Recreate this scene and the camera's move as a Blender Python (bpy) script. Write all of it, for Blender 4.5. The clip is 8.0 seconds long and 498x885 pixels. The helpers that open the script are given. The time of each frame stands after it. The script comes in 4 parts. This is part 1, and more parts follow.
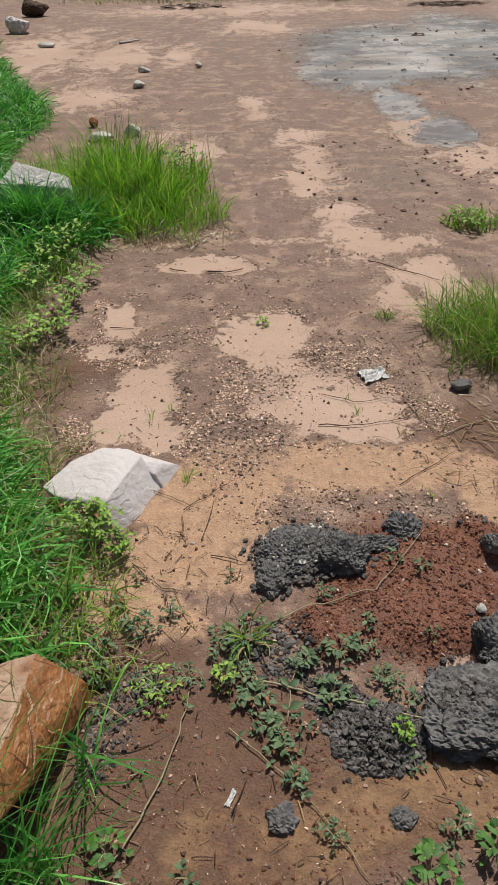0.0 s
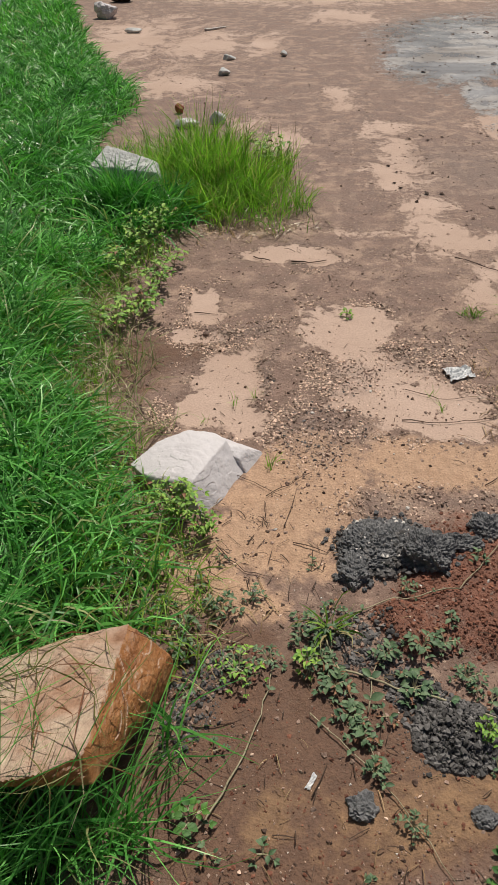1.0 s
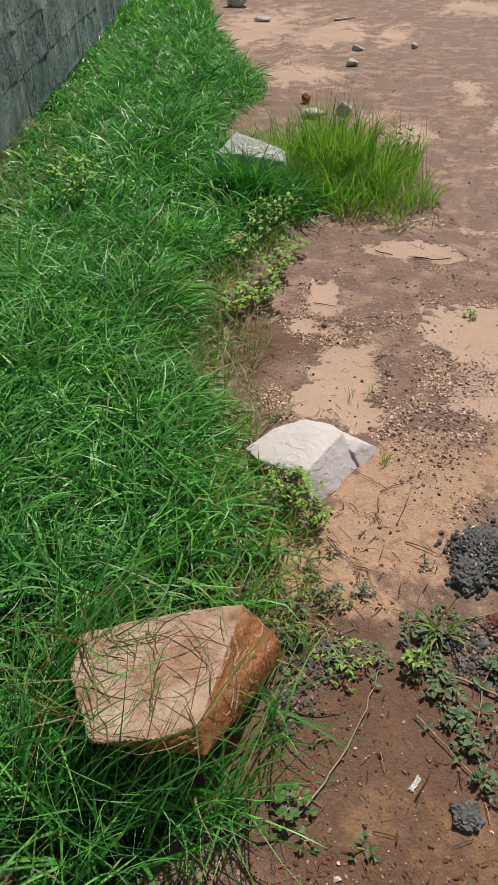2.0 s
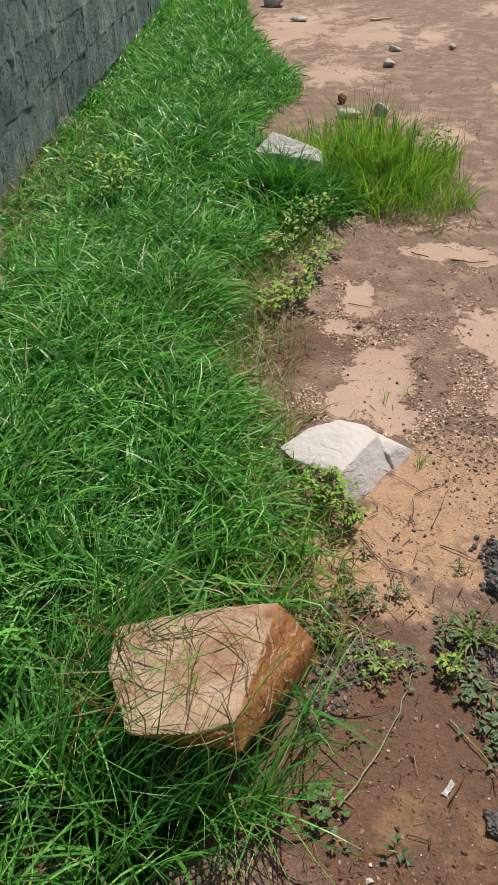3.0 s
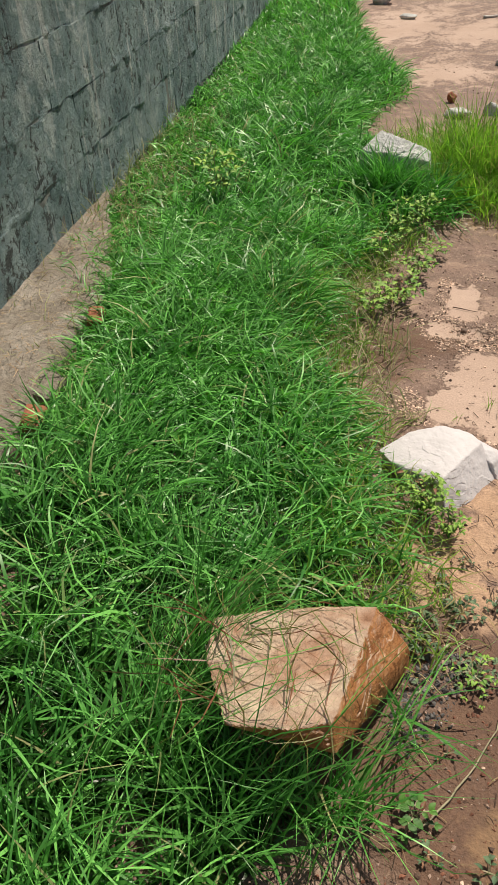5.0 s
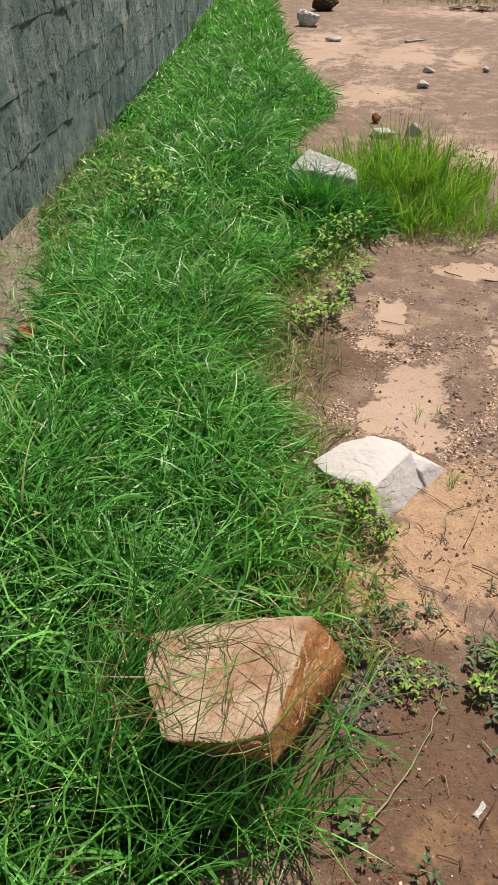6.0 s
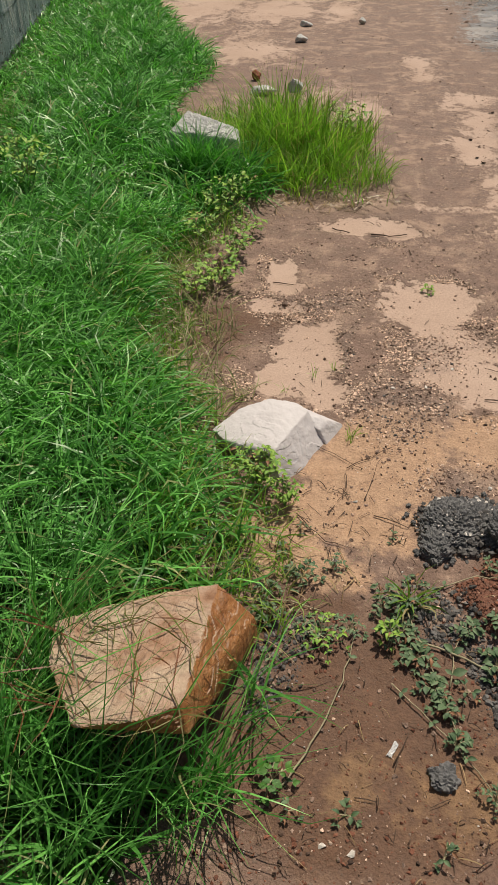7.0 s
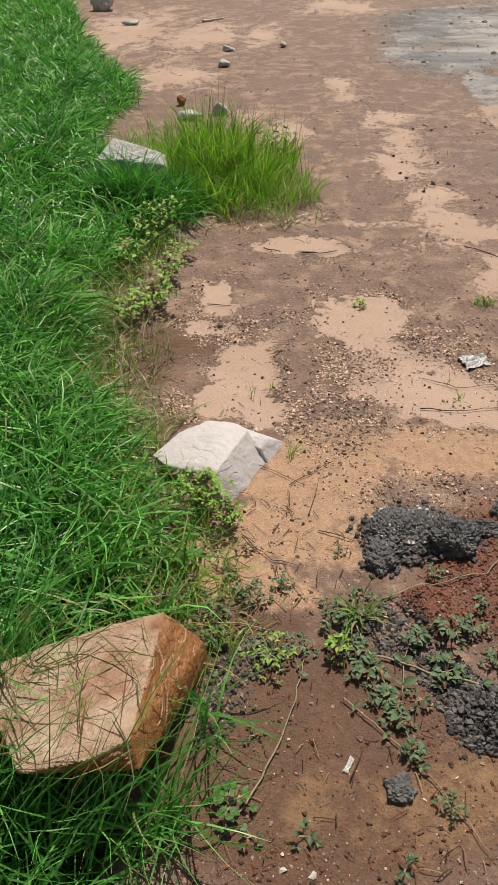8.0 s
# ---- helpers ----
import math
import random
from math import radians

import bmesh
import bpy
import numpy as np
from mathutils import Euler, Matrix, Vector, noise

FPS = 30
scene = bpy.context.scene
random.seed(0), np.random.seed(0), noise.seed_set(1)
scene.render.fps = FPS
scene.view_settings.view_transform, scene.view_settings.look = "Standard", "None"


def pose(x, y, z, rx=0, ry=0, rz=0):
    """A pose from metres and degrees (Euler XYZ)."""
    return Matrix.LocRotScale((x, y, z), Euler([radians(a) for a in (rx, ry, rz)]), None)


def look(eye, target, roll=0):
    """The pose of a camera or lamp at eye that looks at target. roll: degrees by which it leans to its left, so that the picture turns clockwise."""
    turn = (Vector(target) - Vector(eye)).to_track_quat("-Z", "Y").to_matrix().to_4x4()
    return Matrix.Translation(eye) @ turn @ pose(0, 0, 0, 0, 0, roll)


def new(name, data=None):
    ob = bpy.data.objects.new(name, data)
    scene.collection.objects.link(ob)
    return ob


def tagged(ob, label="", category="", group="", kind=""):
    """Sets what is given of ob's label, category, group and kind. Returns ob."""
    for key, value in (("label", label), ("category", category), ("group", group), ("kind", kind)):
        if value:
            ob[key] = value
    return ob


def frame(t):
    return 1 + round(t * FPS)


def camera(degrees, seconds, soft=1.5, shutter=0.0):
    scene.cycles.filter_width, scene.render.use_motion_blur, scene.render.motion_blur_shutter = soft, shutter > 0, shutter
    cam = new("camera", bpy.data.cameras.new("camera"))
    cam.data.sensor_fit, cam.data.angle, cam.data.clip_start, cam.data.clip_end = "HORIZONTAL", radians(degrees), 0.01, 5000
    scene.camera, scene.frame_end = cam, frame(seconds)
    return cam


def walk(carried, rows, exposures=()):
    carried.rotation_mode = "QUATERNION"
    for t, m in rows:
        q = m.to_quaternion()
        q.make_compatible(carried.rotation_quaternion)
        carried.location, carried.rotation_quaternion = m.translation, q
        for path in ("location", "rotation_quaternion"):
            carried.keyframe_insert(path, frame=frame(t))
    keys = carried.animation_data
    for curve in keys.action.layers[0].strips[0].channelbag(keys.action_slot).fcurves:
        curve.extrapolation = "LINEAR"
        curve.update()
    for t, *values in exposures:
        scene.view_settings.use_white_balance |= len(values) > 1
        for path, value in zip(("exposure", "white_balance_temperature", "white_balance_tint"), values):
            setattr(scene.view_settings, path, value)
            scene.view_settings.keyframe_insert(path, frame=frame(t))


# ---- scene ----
cam = camera(38.1, 8.0, soft=0.7)
PATH = [
    (0, (-0.056, -0.012, 1.508), (-0.065, 1.578, 0.294), -1.3),
    (0.5, (-0.105, -0.02, 1.509), (-0.188, 1.563, 0.289), -1.1),
    (1, (-0.16, -0.034, 1.51), (-0.313, 1.536, 0.28), -1.0),
    (1.5, (-0.226, -0.044, 1.505), (-0.512, 1.51, 0.28), -0.8),
    (1.7, (-0.24, -0.049, 1.503), (-0.574, 1.485, 0.264), -1.1),
    (3, (-0.292, -0.07, 1.503), (-0.736, 1.434, 0.262), -1.3),
    (3.5, (-0.309, -0.072, 1.499), (-0.783, 1.424, 0.258), -1.5),
    (4, (-0.331, -0.077, 1.503), (-0.848, 1.413, 0.273), -1.5),
    (4.5, (-0.354, -0.085, 1.499), (-0.963, 1.357, 0.255), -2.2),
    (4.7, (-0.353, -0.087, 1.5), (-1.005, 1.343, 0.264), -3.0),
    (5.8, (-0.353, -0.098, 1.498), (-0.911, 1.369, 0.258), -0.8),
    (6, (-0.337, -0.098, 1.508), (-0.833, 1.415, 0.298), -0.4),
    (6.5, (-0.312, -0.085, 1.506), (-0.683, 1.424, 0.248), -0.5),
    (7, (-0.276, -0.067, 1.503), (-0.545, 1.444, 0.221), -0.8),
    (7.5, (-0.254, -0.065, 1.507), (-0.462, 1.465, 0.237), -1.0),
    (8, (-0.241, -0.056, 1.508), (-0.382, 1.504, 0.264), -1.4),
]
walk(cam, [(t, look(eye, target, roll)) for t, eye, target, roll in PATH], exposures=[(0.0, -0.36, 6900, 10), (1.5, -0.38, 6950, 10), (3.0, -0.26, 7200, 10), (4.5, -0.08, 7300, 10), (6.2, -0.07, 7400, 10), (7.0, -0.37, 7450, 10), (8.0, -0.29, 7350, 10)])

# ---- world and sun ----
SUN_EL, SUN_AZ = 63.0, -16.0      # degrees above the horizon; degrees to the left of +y
world = bpy.data.worlds.new("sky")
scene.world = world
world.use_nodes = True
wn = world.node_tree.nodes
sky = wn.new("ShaderNodeTexSky")
sky.sky_type, sky.sun_disc = "NISHITA", False
sky.sun_elevation, sky.sun_rotation = radians(SUN_EL), radians(-SUN_AZ)
sky.air_density, sky.dust_density, sky.ozone_density = 1.0, 3.0, 1.0
world.node_tree.links.new(sky.outputs[0], wn["Background"].inputs[0])
wn["Background"].inputs[1].default_value = 0.061
sun_dir = Vector((-math.sin(radians(SUN_AZ)) * math.cos(radians(SUN_EL)), math.cos(radians(SUN_AZ)) * math.cos(radians(SUN_EL)), math.sin(radians(SUN_EL))))
sun = new("sun", bpy.data.lights.new("sun", "SUN"))
sun.data.energy, sun.data.angle, sun.data.color = 4.7, radians(0.6), (1.0, 0.95, 0.88)
sun.matrix_world = look(sun_dir * 20, (0, 0, 0))

# ---- helpers for materials ----
def material(name):
    m = bpy.data.materials.new(name)
    m.use_nodes = True
    return m, m.node_tree.nodes, m.node_tree.links, m.node_tree.nodes["Principled BSDF"]


def noise_tex(n, l, scale, detail=4.0, rough=0.55, stretch=None, space="Object", distort=0.0):
    tc = n.new("ShaderNodeNewGeometry" if space == "Position" else "ShaderNodeTexCoord")
    t = n.new("ShaderNodeTexNoise")
    t.inputs["Scale"].default_value, t.inputs["Detail"].default_value = scale, detail
    t.inputs["Roughness"].default_value, t.inputs["Distortion"].default_value = rough, distort
    src = tc.outputs[space]
    if stretch:
        mp = n.new("ShaderNodeMapping")
        mp.inputs["Scale"].default_value = stretch
        l.new(src, mp.inputs[0])
        src = mp.outputs[0]
    l.new(src, t.inputs["Vector"])
    return t.outputs["Fac"]


def ramp(n, l, fac, *stops):
    r = n.new("ShaderNodeValToRGB")
    e = r.color_ramp.elements
    while len(e) < len(stops):
        e.new(0.5)
    for k, (p, c) in zip(e, stops):
        k.position, k.color = p, (*c, 1) if len(c) == 3 else c
    l.new(fac, r.inputs[0])
    return r.outputs[0]


def mix(n, l, fac, a, b, mode="MIX"):
    m = n.new("ShaderNodeMix")
    m.data_type, m.blend_type = "RGBA", mode
    for value, socket in ((fac, m.inputs["Factor"]), (a, m.inputs[6]), (b, m.inputs[7])):
        if isinstance(value, (int, float)):
            socket.default_value = value
        elif isinstance(value, tuple):
            socket.default_value = (*value, 1)
        else:
            l.new(value, socket)
    return m.outputs[2]


def calc(n, l, op, a, b=0.0, c=0.0, clamp=False):
    m = n.new("ShaderNodeMath")
    m.operation, m.use_clamp = op, clamp
    for value, socket in zip((a, b, c), m.inputs):
        if isinstance(value, (int, float)):
            socket.default_value = value
        else:
            l.new(value, socket)
    return m.outputs[0]


def step(n, l, v, lo, hi):
    m = n.new("ShaderNodeMapRange")
    m.interpolation_type = "SMOOTHSTEP"
    m.inputs[1].default_value, m.inputs[2].default_value = lo, hi
    l.new(v, m.inputs[0])
    return m.outputs[0]


def bump(n, l, height, strength, distance, bsdf):
    b = n.new("ShaderNodeBump")
    b.inputs["Strength"].default_value, b.inputs["Distance"].default_value = strength, distance
    l.new(height, b.inputs["Height"])
    l.new(b.outputs[0], bsdf.inputs["Normal"])
    return b


def grainy(name, colours, scale, rough=0.85, grain=60.0, relief=0.004, speck=None, random_tone=0.0, contrast=0.33, speck_at=0.60):
    """A mineral surface: blotches between the colours, fine grain, and specks of one more colour."""
    m, n, l, p = material(name)
    f = noise_tex(n, l, scale, 6.0, 0.65)
    col = ramp(n, l, f, *[(0.3 + 0.4 * i / max(1, len(colours) - 1), c) for i, c in enumerate(colours)])
    g = noise_tex(n, l, grain, 5.0, 0.7)
    col = mix(n, l, 1.0, col, ramp(n, l, g, (0.25, (1 - 1.2 * contrast,) * 3), (0.75, (1 + 0.75 * contrast,) * 3)), "MULTIPLY")
    if speck:
        s = step(n, l, noise_tex(n, l, grain * 1.7, 2.0, 0.5), speck_at, speck_at + 0.06)
        col = mix(n, l, s, col, speck)
    if random_tone:
        isl = n.new("ShaderNodeNewGeometry")
        tone = step(n, l, isl.outputs["Random Per Island"], 0.0, 1.0)
        col = mix(n, l, 1.0, col, ramp(n, l, tone, (0.0, (1 - random_tone,) * 3), (1.0, (1 + random_tone,) * 3)), "MULTIPLY")
    l.new(col, p.inputs["Base Color"])
    p.inputs["Roughness"].default_value = rough
    bump(n, l, g, 0.7, relief, p)
    return m


def leafy(name, dark, light, dry=None, dry_share=0.0, through_share=0.35):
    """Thin plant tissue: a tone for each blade, light through it, slight gloss."""
    m, n, l, p = material(name)
    geo = n.new("ShaderNodeNewGeometry")
    rnd = geo.outputs["Random Per Island"]
    col = ramp(n, l, rnd, (0.0, dark), (0.45, tuple(0.75 * a + 0.25 * b for a, b in zip(dark, light))), (1.0, light))
    patch = noise_tex(n, l, 2.2, 3.0)
    col = mix(n, l, 1.0, col, ramp(n, l, patch, (0.3, (0.75, 0.85, 0.75)), (0.7, (1.25, 1.12, 1.05))), "MULTIPLY")
    if dry:
        w = n.new("ShaderNodeTexWhiteNoise")
        w.noise_dimensions = "1D"
        l.new(rnd, w.inputs["W"])
        col = mix(n, l, step(n, l, w.outputs["Value"], 1 - dry_share - 0.02, 1 - dry_share + 0.02), col, dry)
    l.new(col, p.inputs["Base Color"])
    p.inputs["Roughness"].default_value = 0.38
    p.inputs["Specular IOR Level"].default_value = 0.45
    tr = n.new("ShaderNodeBsdfTranslucent")
    l.new(mix(n, l, 1.0, col, (0.9, 1.25, 0.55), "MULTIPLY"), tr.inputs["Color"])
    ms = n.new("ShaderNodeMixShader")
    ms.inputs[0].default_value = through_share
    l.new(p.outputs[0], ms.inputs[1])
    l.new(tr.outputs[0], ms.inputs[2])
    l.new(ms.outputs[0], n["Material Output"].inputs["Surface"])
    return m


# ---- materials ----
def ground_material():
    m, n, l, p = material("bare earth")
    fine = noise_tex(n, l, 28.0, 6.0, 0.7)
    mid = noise_tex(n, l, 7.0, 5.0, 0.6)
    big = noise_tex(n, l, 1.3, 4.0, 0.6)
    grit = noise_tex(n, l, 150.0, 3.0, 0.6)
    streak = noise_tex(n, l, 4.0, 6.0, 0.65, stretch=(1.2, 0.9, 1.0), distort=0.7)

    def field(name, wobble=0.55, lo=-0.06, hi=0.1):
        a = n.new("ShaderNodeAttribute")
        a.attribute_name = name
        v = calc(n, l, "ADD", a.outputs["Fac"], calc(n, l, "MULTIPLY", calc(n, l, "SUBTRACT", fine, 0.5), wobble))
        v = calc(n, l, "ADD", v, calc(n, l, "MULTIPLY", calc(n, l, "SUBTRACT", mid, 0.5), wobble))
        return step(n, l, v, lo, hi)

    brown = ramp(n, l, mid, (0.25, (0.15, 0.086, 0.060)), (0.5, (0.205, 0.128, 0.099)), (0.75, (0.30, 0.199, 0.156)))
    brown = mix(n, l, calc(n, l, "MULTIPLY", step(n, l, streak, 0.52, 0.72), 0.55), brown, (0.36, 0.25, 0.185))
    flecks = noise_tex(n, l, 62.0, 4.0, 0.6)
    brown = mix(n, l, step(n, l, flecks, 0.60, 0.68), brown, (0.40, 0.29, 0.22))
    brown = mix(n, l, step(n, l, flecks, 0.40, 0.33), brown, (0.10, 0.055, 0.038))
    flow = noise_tex(n, l, 1.9, 8.0, 0.62, distort=0.9)
    vein = calc(n, l, "SUBTRACT", 1.0, calc(n, l, "MULTIPLY", calc(n, l, "ABSOLUTE", calc(n, l, "SUBTRACT", flow, 0.5)), 16.0), 0.0, True)
    vein = calc(n, l, "MULTIPLY", vein, step(n, l, mid, 0.42, 0.6))
    brown = mix(n, l, calc(n, l, "MULTIPLY", vein, 0.75), brown, (0.43, 0.30, 0.225))
    damp_f = n.new("ShaderNodeAttribute")
    damp_f.attribute_name = "damp"
    moist = step(n, l, calc(n, l, "ADD", damp_f.outputs["Fac"], calc(n, l, "MULTIPLY", calc(n, l, "SUBTRACT", mid, 0.5), 1.2)), -0.1, 0.5)
    brown = mix(n, l, calc(n, l, "MULTIPLY", moist, 0.9), brown, mix(n, l, fine, (0.08, 0.038, 0.021), (0.18, 0.093, 0.055)))
    tan_c = ramp(n, l, fine, (0.3, (0.375, 0.228, 0.143)), (0.7, (0.535, 0.350, 0.232)))
    sand_c = ramp(n, l, big, (0.3, (0.415, 0.288, 0.222)), (0.7, (0.51, 0.372, 0.302)))
    ochre_c = ramp(n, l, mid, (0.3, (0.19, 0.105, 0.052)), (0.7, (0.33, 0.20, 0.11)))
    red_c = ramp(n, l, fine, (0.3, (0.13, 0.05, 0.03)), (0.7, (0.25, 0.105, 0.066)))
    grey_c = ramp(n, l, fine, (0.3, (0.12, 0.09, 0.078)), (0.7, (0.27, 0.21, 0.18)))
    # puddle mud; its pale patches also carry sky glare put into the colour
    wet_glare_c = ramp(n, l, noise_tex(n, l, 1.7, 6.0, 0.6, stretch=(0.8, 1.0, 1.0), distort=0.6), (0.38, (0.20, 0.18, 0.168)), (0.62, (0.42, 0.41, 0.405)))
    f_wet = field("wet", 1.3, -0.05, 0.25)
    a = n.new("ShaderNodeAttribute")
    a.attribute_name = "silt"
    ripple = noise_tex(n, l, 3.0, 7.0, 0.68, stretch=(1.15, 0.8, 1.0), distort=1.1)
    f_silt = step(n, l, calc(n, l, "ADD", calc(n, l, "ADD", a.outputs["Fac"], calc(n, l, "MULTIPLY", calc(n, l, "SUBTRACT", ripple, 0.52), 4.2)), calc(n, l, "MULTIPLY", calc(n, l, "SUBTRACT", fine, 0.5), 2.6)), -0.2, 0.4)
    f_sand = calc(n, l, "MAXIMUM", field("sand", 1.1, -0.06, 0.12), f_silt)
    col = mix(n, l, field("ochre", 1.6, -0.3, 0.9), brown, ochre_c)
    col = mix(n, l, field("tan", 0.8, -0.15, 0.3), col, tan_c)
    col = mix(n, l, field("red", 0.8, -0.1, 0.25), col, red_c)
    col = mix(n, l, f_sand, col, sand_c)
    col = mix(n, l, calc(n, l, "MULTIPLY", field("gravel", 1.6, 0.0, 0.7), 0.3), col, grey_c)
    col = mix(n, l, f_wet, col, wet_glare_c)
    col = mix(n, l, 1.0, col, ramp(n, l, grit, (0.3, (0.8, 0.8, 0.8)), (0.7, (1.15, 1.15, 1.15))), "MULTIPLY")
    l.new(col, p.inputs["Base Color"])
    pool = noise_tex(n, l, 1.1, 5.0, 0.6, stretch=(0.6, 1.3, 1.0), distort=0.5)
    film = calc(n, l, "MULTIPLY", f_wet, step(n, l, calc(n, l, "ADD", calc(n, l, "MULTIPLY", streak, 0.4), calc(n, l, "MULTIPLY", pool, 0.6)), 0.44, 0.52))
    damp = ramp(n, l, mid, (0.3, (0.5, 0.5, 0.5)), (0.7, (0.8, 0.8, 0.8)))
    l.new(mix(n, l, film, mix(n, l, f_sand, damp, (0.75, 0.75, 0.75)), (0.035, 0.035, 0.035)), p.inputs["Roughness"])
    p.inputs["Specular IOR Level"].default_value = 0.5
    rough_h = calc(n, l, "ADD", calc(n, l, "MULTIPLY", fine, 1.0), calc(n, l, "MULTIPLY", grit, 0.35))
    calm = calc(n, l, "SUBTRACT", 1.0, calc(n, l, "MULTIPLY", calc(n, l, "MAXIMUM", calc(n, l, "MULTIPLY", f_wet, 1.25), f_sand), 0.88), 0.0, True)
    bump(n, l, calc(n, l, "MULTIPLY", rough_h, calm), 0.8, 0.012, p)
    return m


EARTH = ground_material()
GRASS = leafy("lush grass", (0.036, 0.185, 0.036), (0.228, 0.66, 0.168), (0.40, 0.42, 0.20), 0.03, 0.26)
# this near-black green puts the shade between long blades into the colour
SHADE_GRASS = leafy("low grass in shade colour", (0.012, 0.05, 0.010), (0.035, 0.13, 0.022), through_share=0.12)
EDGE_GRASS = leafy("thin edge grass", (0.12, 0.28, 0.04), (0.35, 0.54, 0.12), (0.48, 0.39, 0.22), 0.2, 0.42)
TALL_GRASS = leafy("tall yellowish grass", (0.14, 0.31, 0.045), (0.42, 0.62, 0.14), (0.45, 0.36, 0.2), 0.12, 0.5)
DRY_GRASS = leafy("thin half-dry grass", (0.16, 0.24, 0.08), (0.38, 0.40, 0.20), (0.50, 0.42, 0.28), 0.35, 0.2)
# seed stalks; over the rock its red-brown also stands for blade shadows
SEED_SHADE_GRASS = leafy("olive-brown seed stalks and shadow blades", (0.10, 0.09, 0.03), (0.22, 0.24, 0.07), (0.20, 0.08, 0.04), 0.35, 0.15)
STRAW = leafy("dry straw", (0.22, 0.14, 0.08), (0.44, 0.33, 0.20), through_share=0.1)
STEM = grainy("weed stem", [(0.27, 0.25, 0.15), (0.42, 0.37, 0.25)], 20.0, 0.7, 120.0, 0.001)
TWIG = grainy("dark twig bark", [(0.05, 0.03, 0.022), (0.12, 0.075, 0.05)], 30.0, 0.85, 150.0, 0.001)
MARBLE = grainy("white quartz", [(0.54, 0.515, 0.53), (0.63, 0.61, 0.63), (0.58, 0.535, 0.55)], 3.0, 0.6, 30.0, 0.004, contrast=0.08)
PALE_ROCK = grainy("pale grey rock", [(0.47, 0.485, 0.48), (0.68, 0.69, 0.685)], 5.0, 0.75, 50.0, 0.004, contrast=0.2)
CLOD = grainy("dark grey asphalt rubble", [(0.092, 0.095, 0.10), (0.16, 0.163, 0.17), (0.235, 0.235, 0.237)], 14.0, 0.85, 110.0, 0.006, speck=(0.36, 0.35, 0.34), speck_at=0.67)
GRAVEL = grainy("mixed gravel", [(0.23, 0.152, 0.118), (0.40, 0.285, 0.23)], 40.0, 0.85, 200.0, 0.001, random_tone=0.4)
BUFF_GRAVEL = grainy("pinkish buff gravel", [(0.52, 0.372, 0.288), (0.66, 0.495, 0.395)], 40.0, 0.85, 200.0, 0.001, random_tone=0.5)
GREY_GRAVEL = grainy("dark grey gravel", [(0.085, 0.082, 0.082), (0.17, 0.163, 0.16)], 40.0, 0.9, 200.0, 0.001, random_tone=0.5)
DARK_CRUMB = grainy("dark damp earth crumbs", [(0.06, 0.035, 0.025), (0.13, 0.08, 0.06)], 40.0, 0.9, 200.0, 0.001, random_tone=0.4)
RED_CRUMB = grainy("red clay crumbs", [(0.14, 0.052, 0.032), (0.26, 0.11, 0.07)], 30.0, 0.9, 160.0, 0.001, random_tone=0.3)
WHITE_CHIP = grainy("white stone chip", [(0.62, 0.58, 0.54), (0.78, 0.75, 0.71)], 40.0, 0.7, 200.0, 0.0006)
MORTAR = grainy("dark mortar", [(0.05, 0.056, 0.056), (0.17, 0.185, 0.18), (0.28, 0.295, 0.29)], 6.0, 0.95, 90.0, 0.008)
FOOTING = grainy("dusty footing concrete", [(0.15, 0.125, 0.098), (0.26, 0.225, 0.185), (0.37, 0.335, 0.29)], 6.0, 0.92, 45.0, 0.02)
BRICK = grainy("burnt clay brick", [(0.26, 0.085, 0.045), (0.40, 0.16, 0.09)], 20.0, 0.9, 120.0, 0.003)


def block_material():
    """Weathered cement: pale smears, dark soot-like growth, pits, rain streaks."""
    m, n, l, p = material("weathered grey cement block")
    big = noise_tex(n, l, 2.6, 6.0, 0.7, space="Position")
    info = n.new("ShaderNodeObjectInfo")
    geo = n.new("ShaderNodeNewGeometry")
    large = n.new("ShaderNodeTexNoise")
    large.inputs["Scale"].default_value, large.inputs["Detail"].default_value = 3.4, 8.0
    large.inputs["Roughness"].default_value = 0.65
    l.new(geo.outputs["Position"], large.inputs["Vector"])
    mp = n.new("ShaderNodeMapping")
    mp.inputs["Scale"].default_value = (9.0, 9.0, 0.9)
    l.new(geo.outputs["Position"], mp.inputs[0])
    run = n.new("ShaderNodeTexNoise")
    run.inputs["Scale"].default_value, run.inputs["Detail"].default_value = 1.0, 5.0
    l.new(mp.outputs[0], run.inputs["Vector"])
    pits = noise_tex(n, l, 17.0, 7.0, 0.75, space="Position", distort=0.6)
    col = ramp(n, l, large.outputs["Fac"], (0.33, (0.09, 0.155, 0.168)), (0.48, (0.165, 0.248, 0.26)), (0.66, (0.27, 0.352, 0.36)))
    col = mix(n, l, step(n, l, big, 0.53, 0.64), col, (0.35, 0.42, 0.425))
    col = mix(n, l, calc(n, l, "MULTIPLY", step(n, l, run.outputs["Fac"], 0.60, 0.67), 0.6), col, (0.46, 0.49, 0.485))
    col = mix(n, l, calc(n, l, "MULTIPLY", step(n, l, run.outputs["Fac"], 0.42, 0.34), 0.35), col, (0.11, 0.13, 0.13))
    col = mix(n, l, calc(n, l, "MULTIPLY", step(n, l, calc(n, l, "ADD", calc(n, l, "MULTIPLY", pits, 0.65), calc(n, l, "MULTIPLY", big, 0.35)), 0.465, 0.42), 0.92), col, (0.035, 0.043, 0.043))
    col = mix(n, l, 1.0, col, ramp(n, l, info.outputs["Random"], (0.0, (0.86, 0.88, 0.88)), (1.0, (1.12, 1.1, 1.1))), "MULTIPLY")
    l.new(col, p.inputs["Base Color"])
    p.inputs["Roughness"].default_value = 0.92
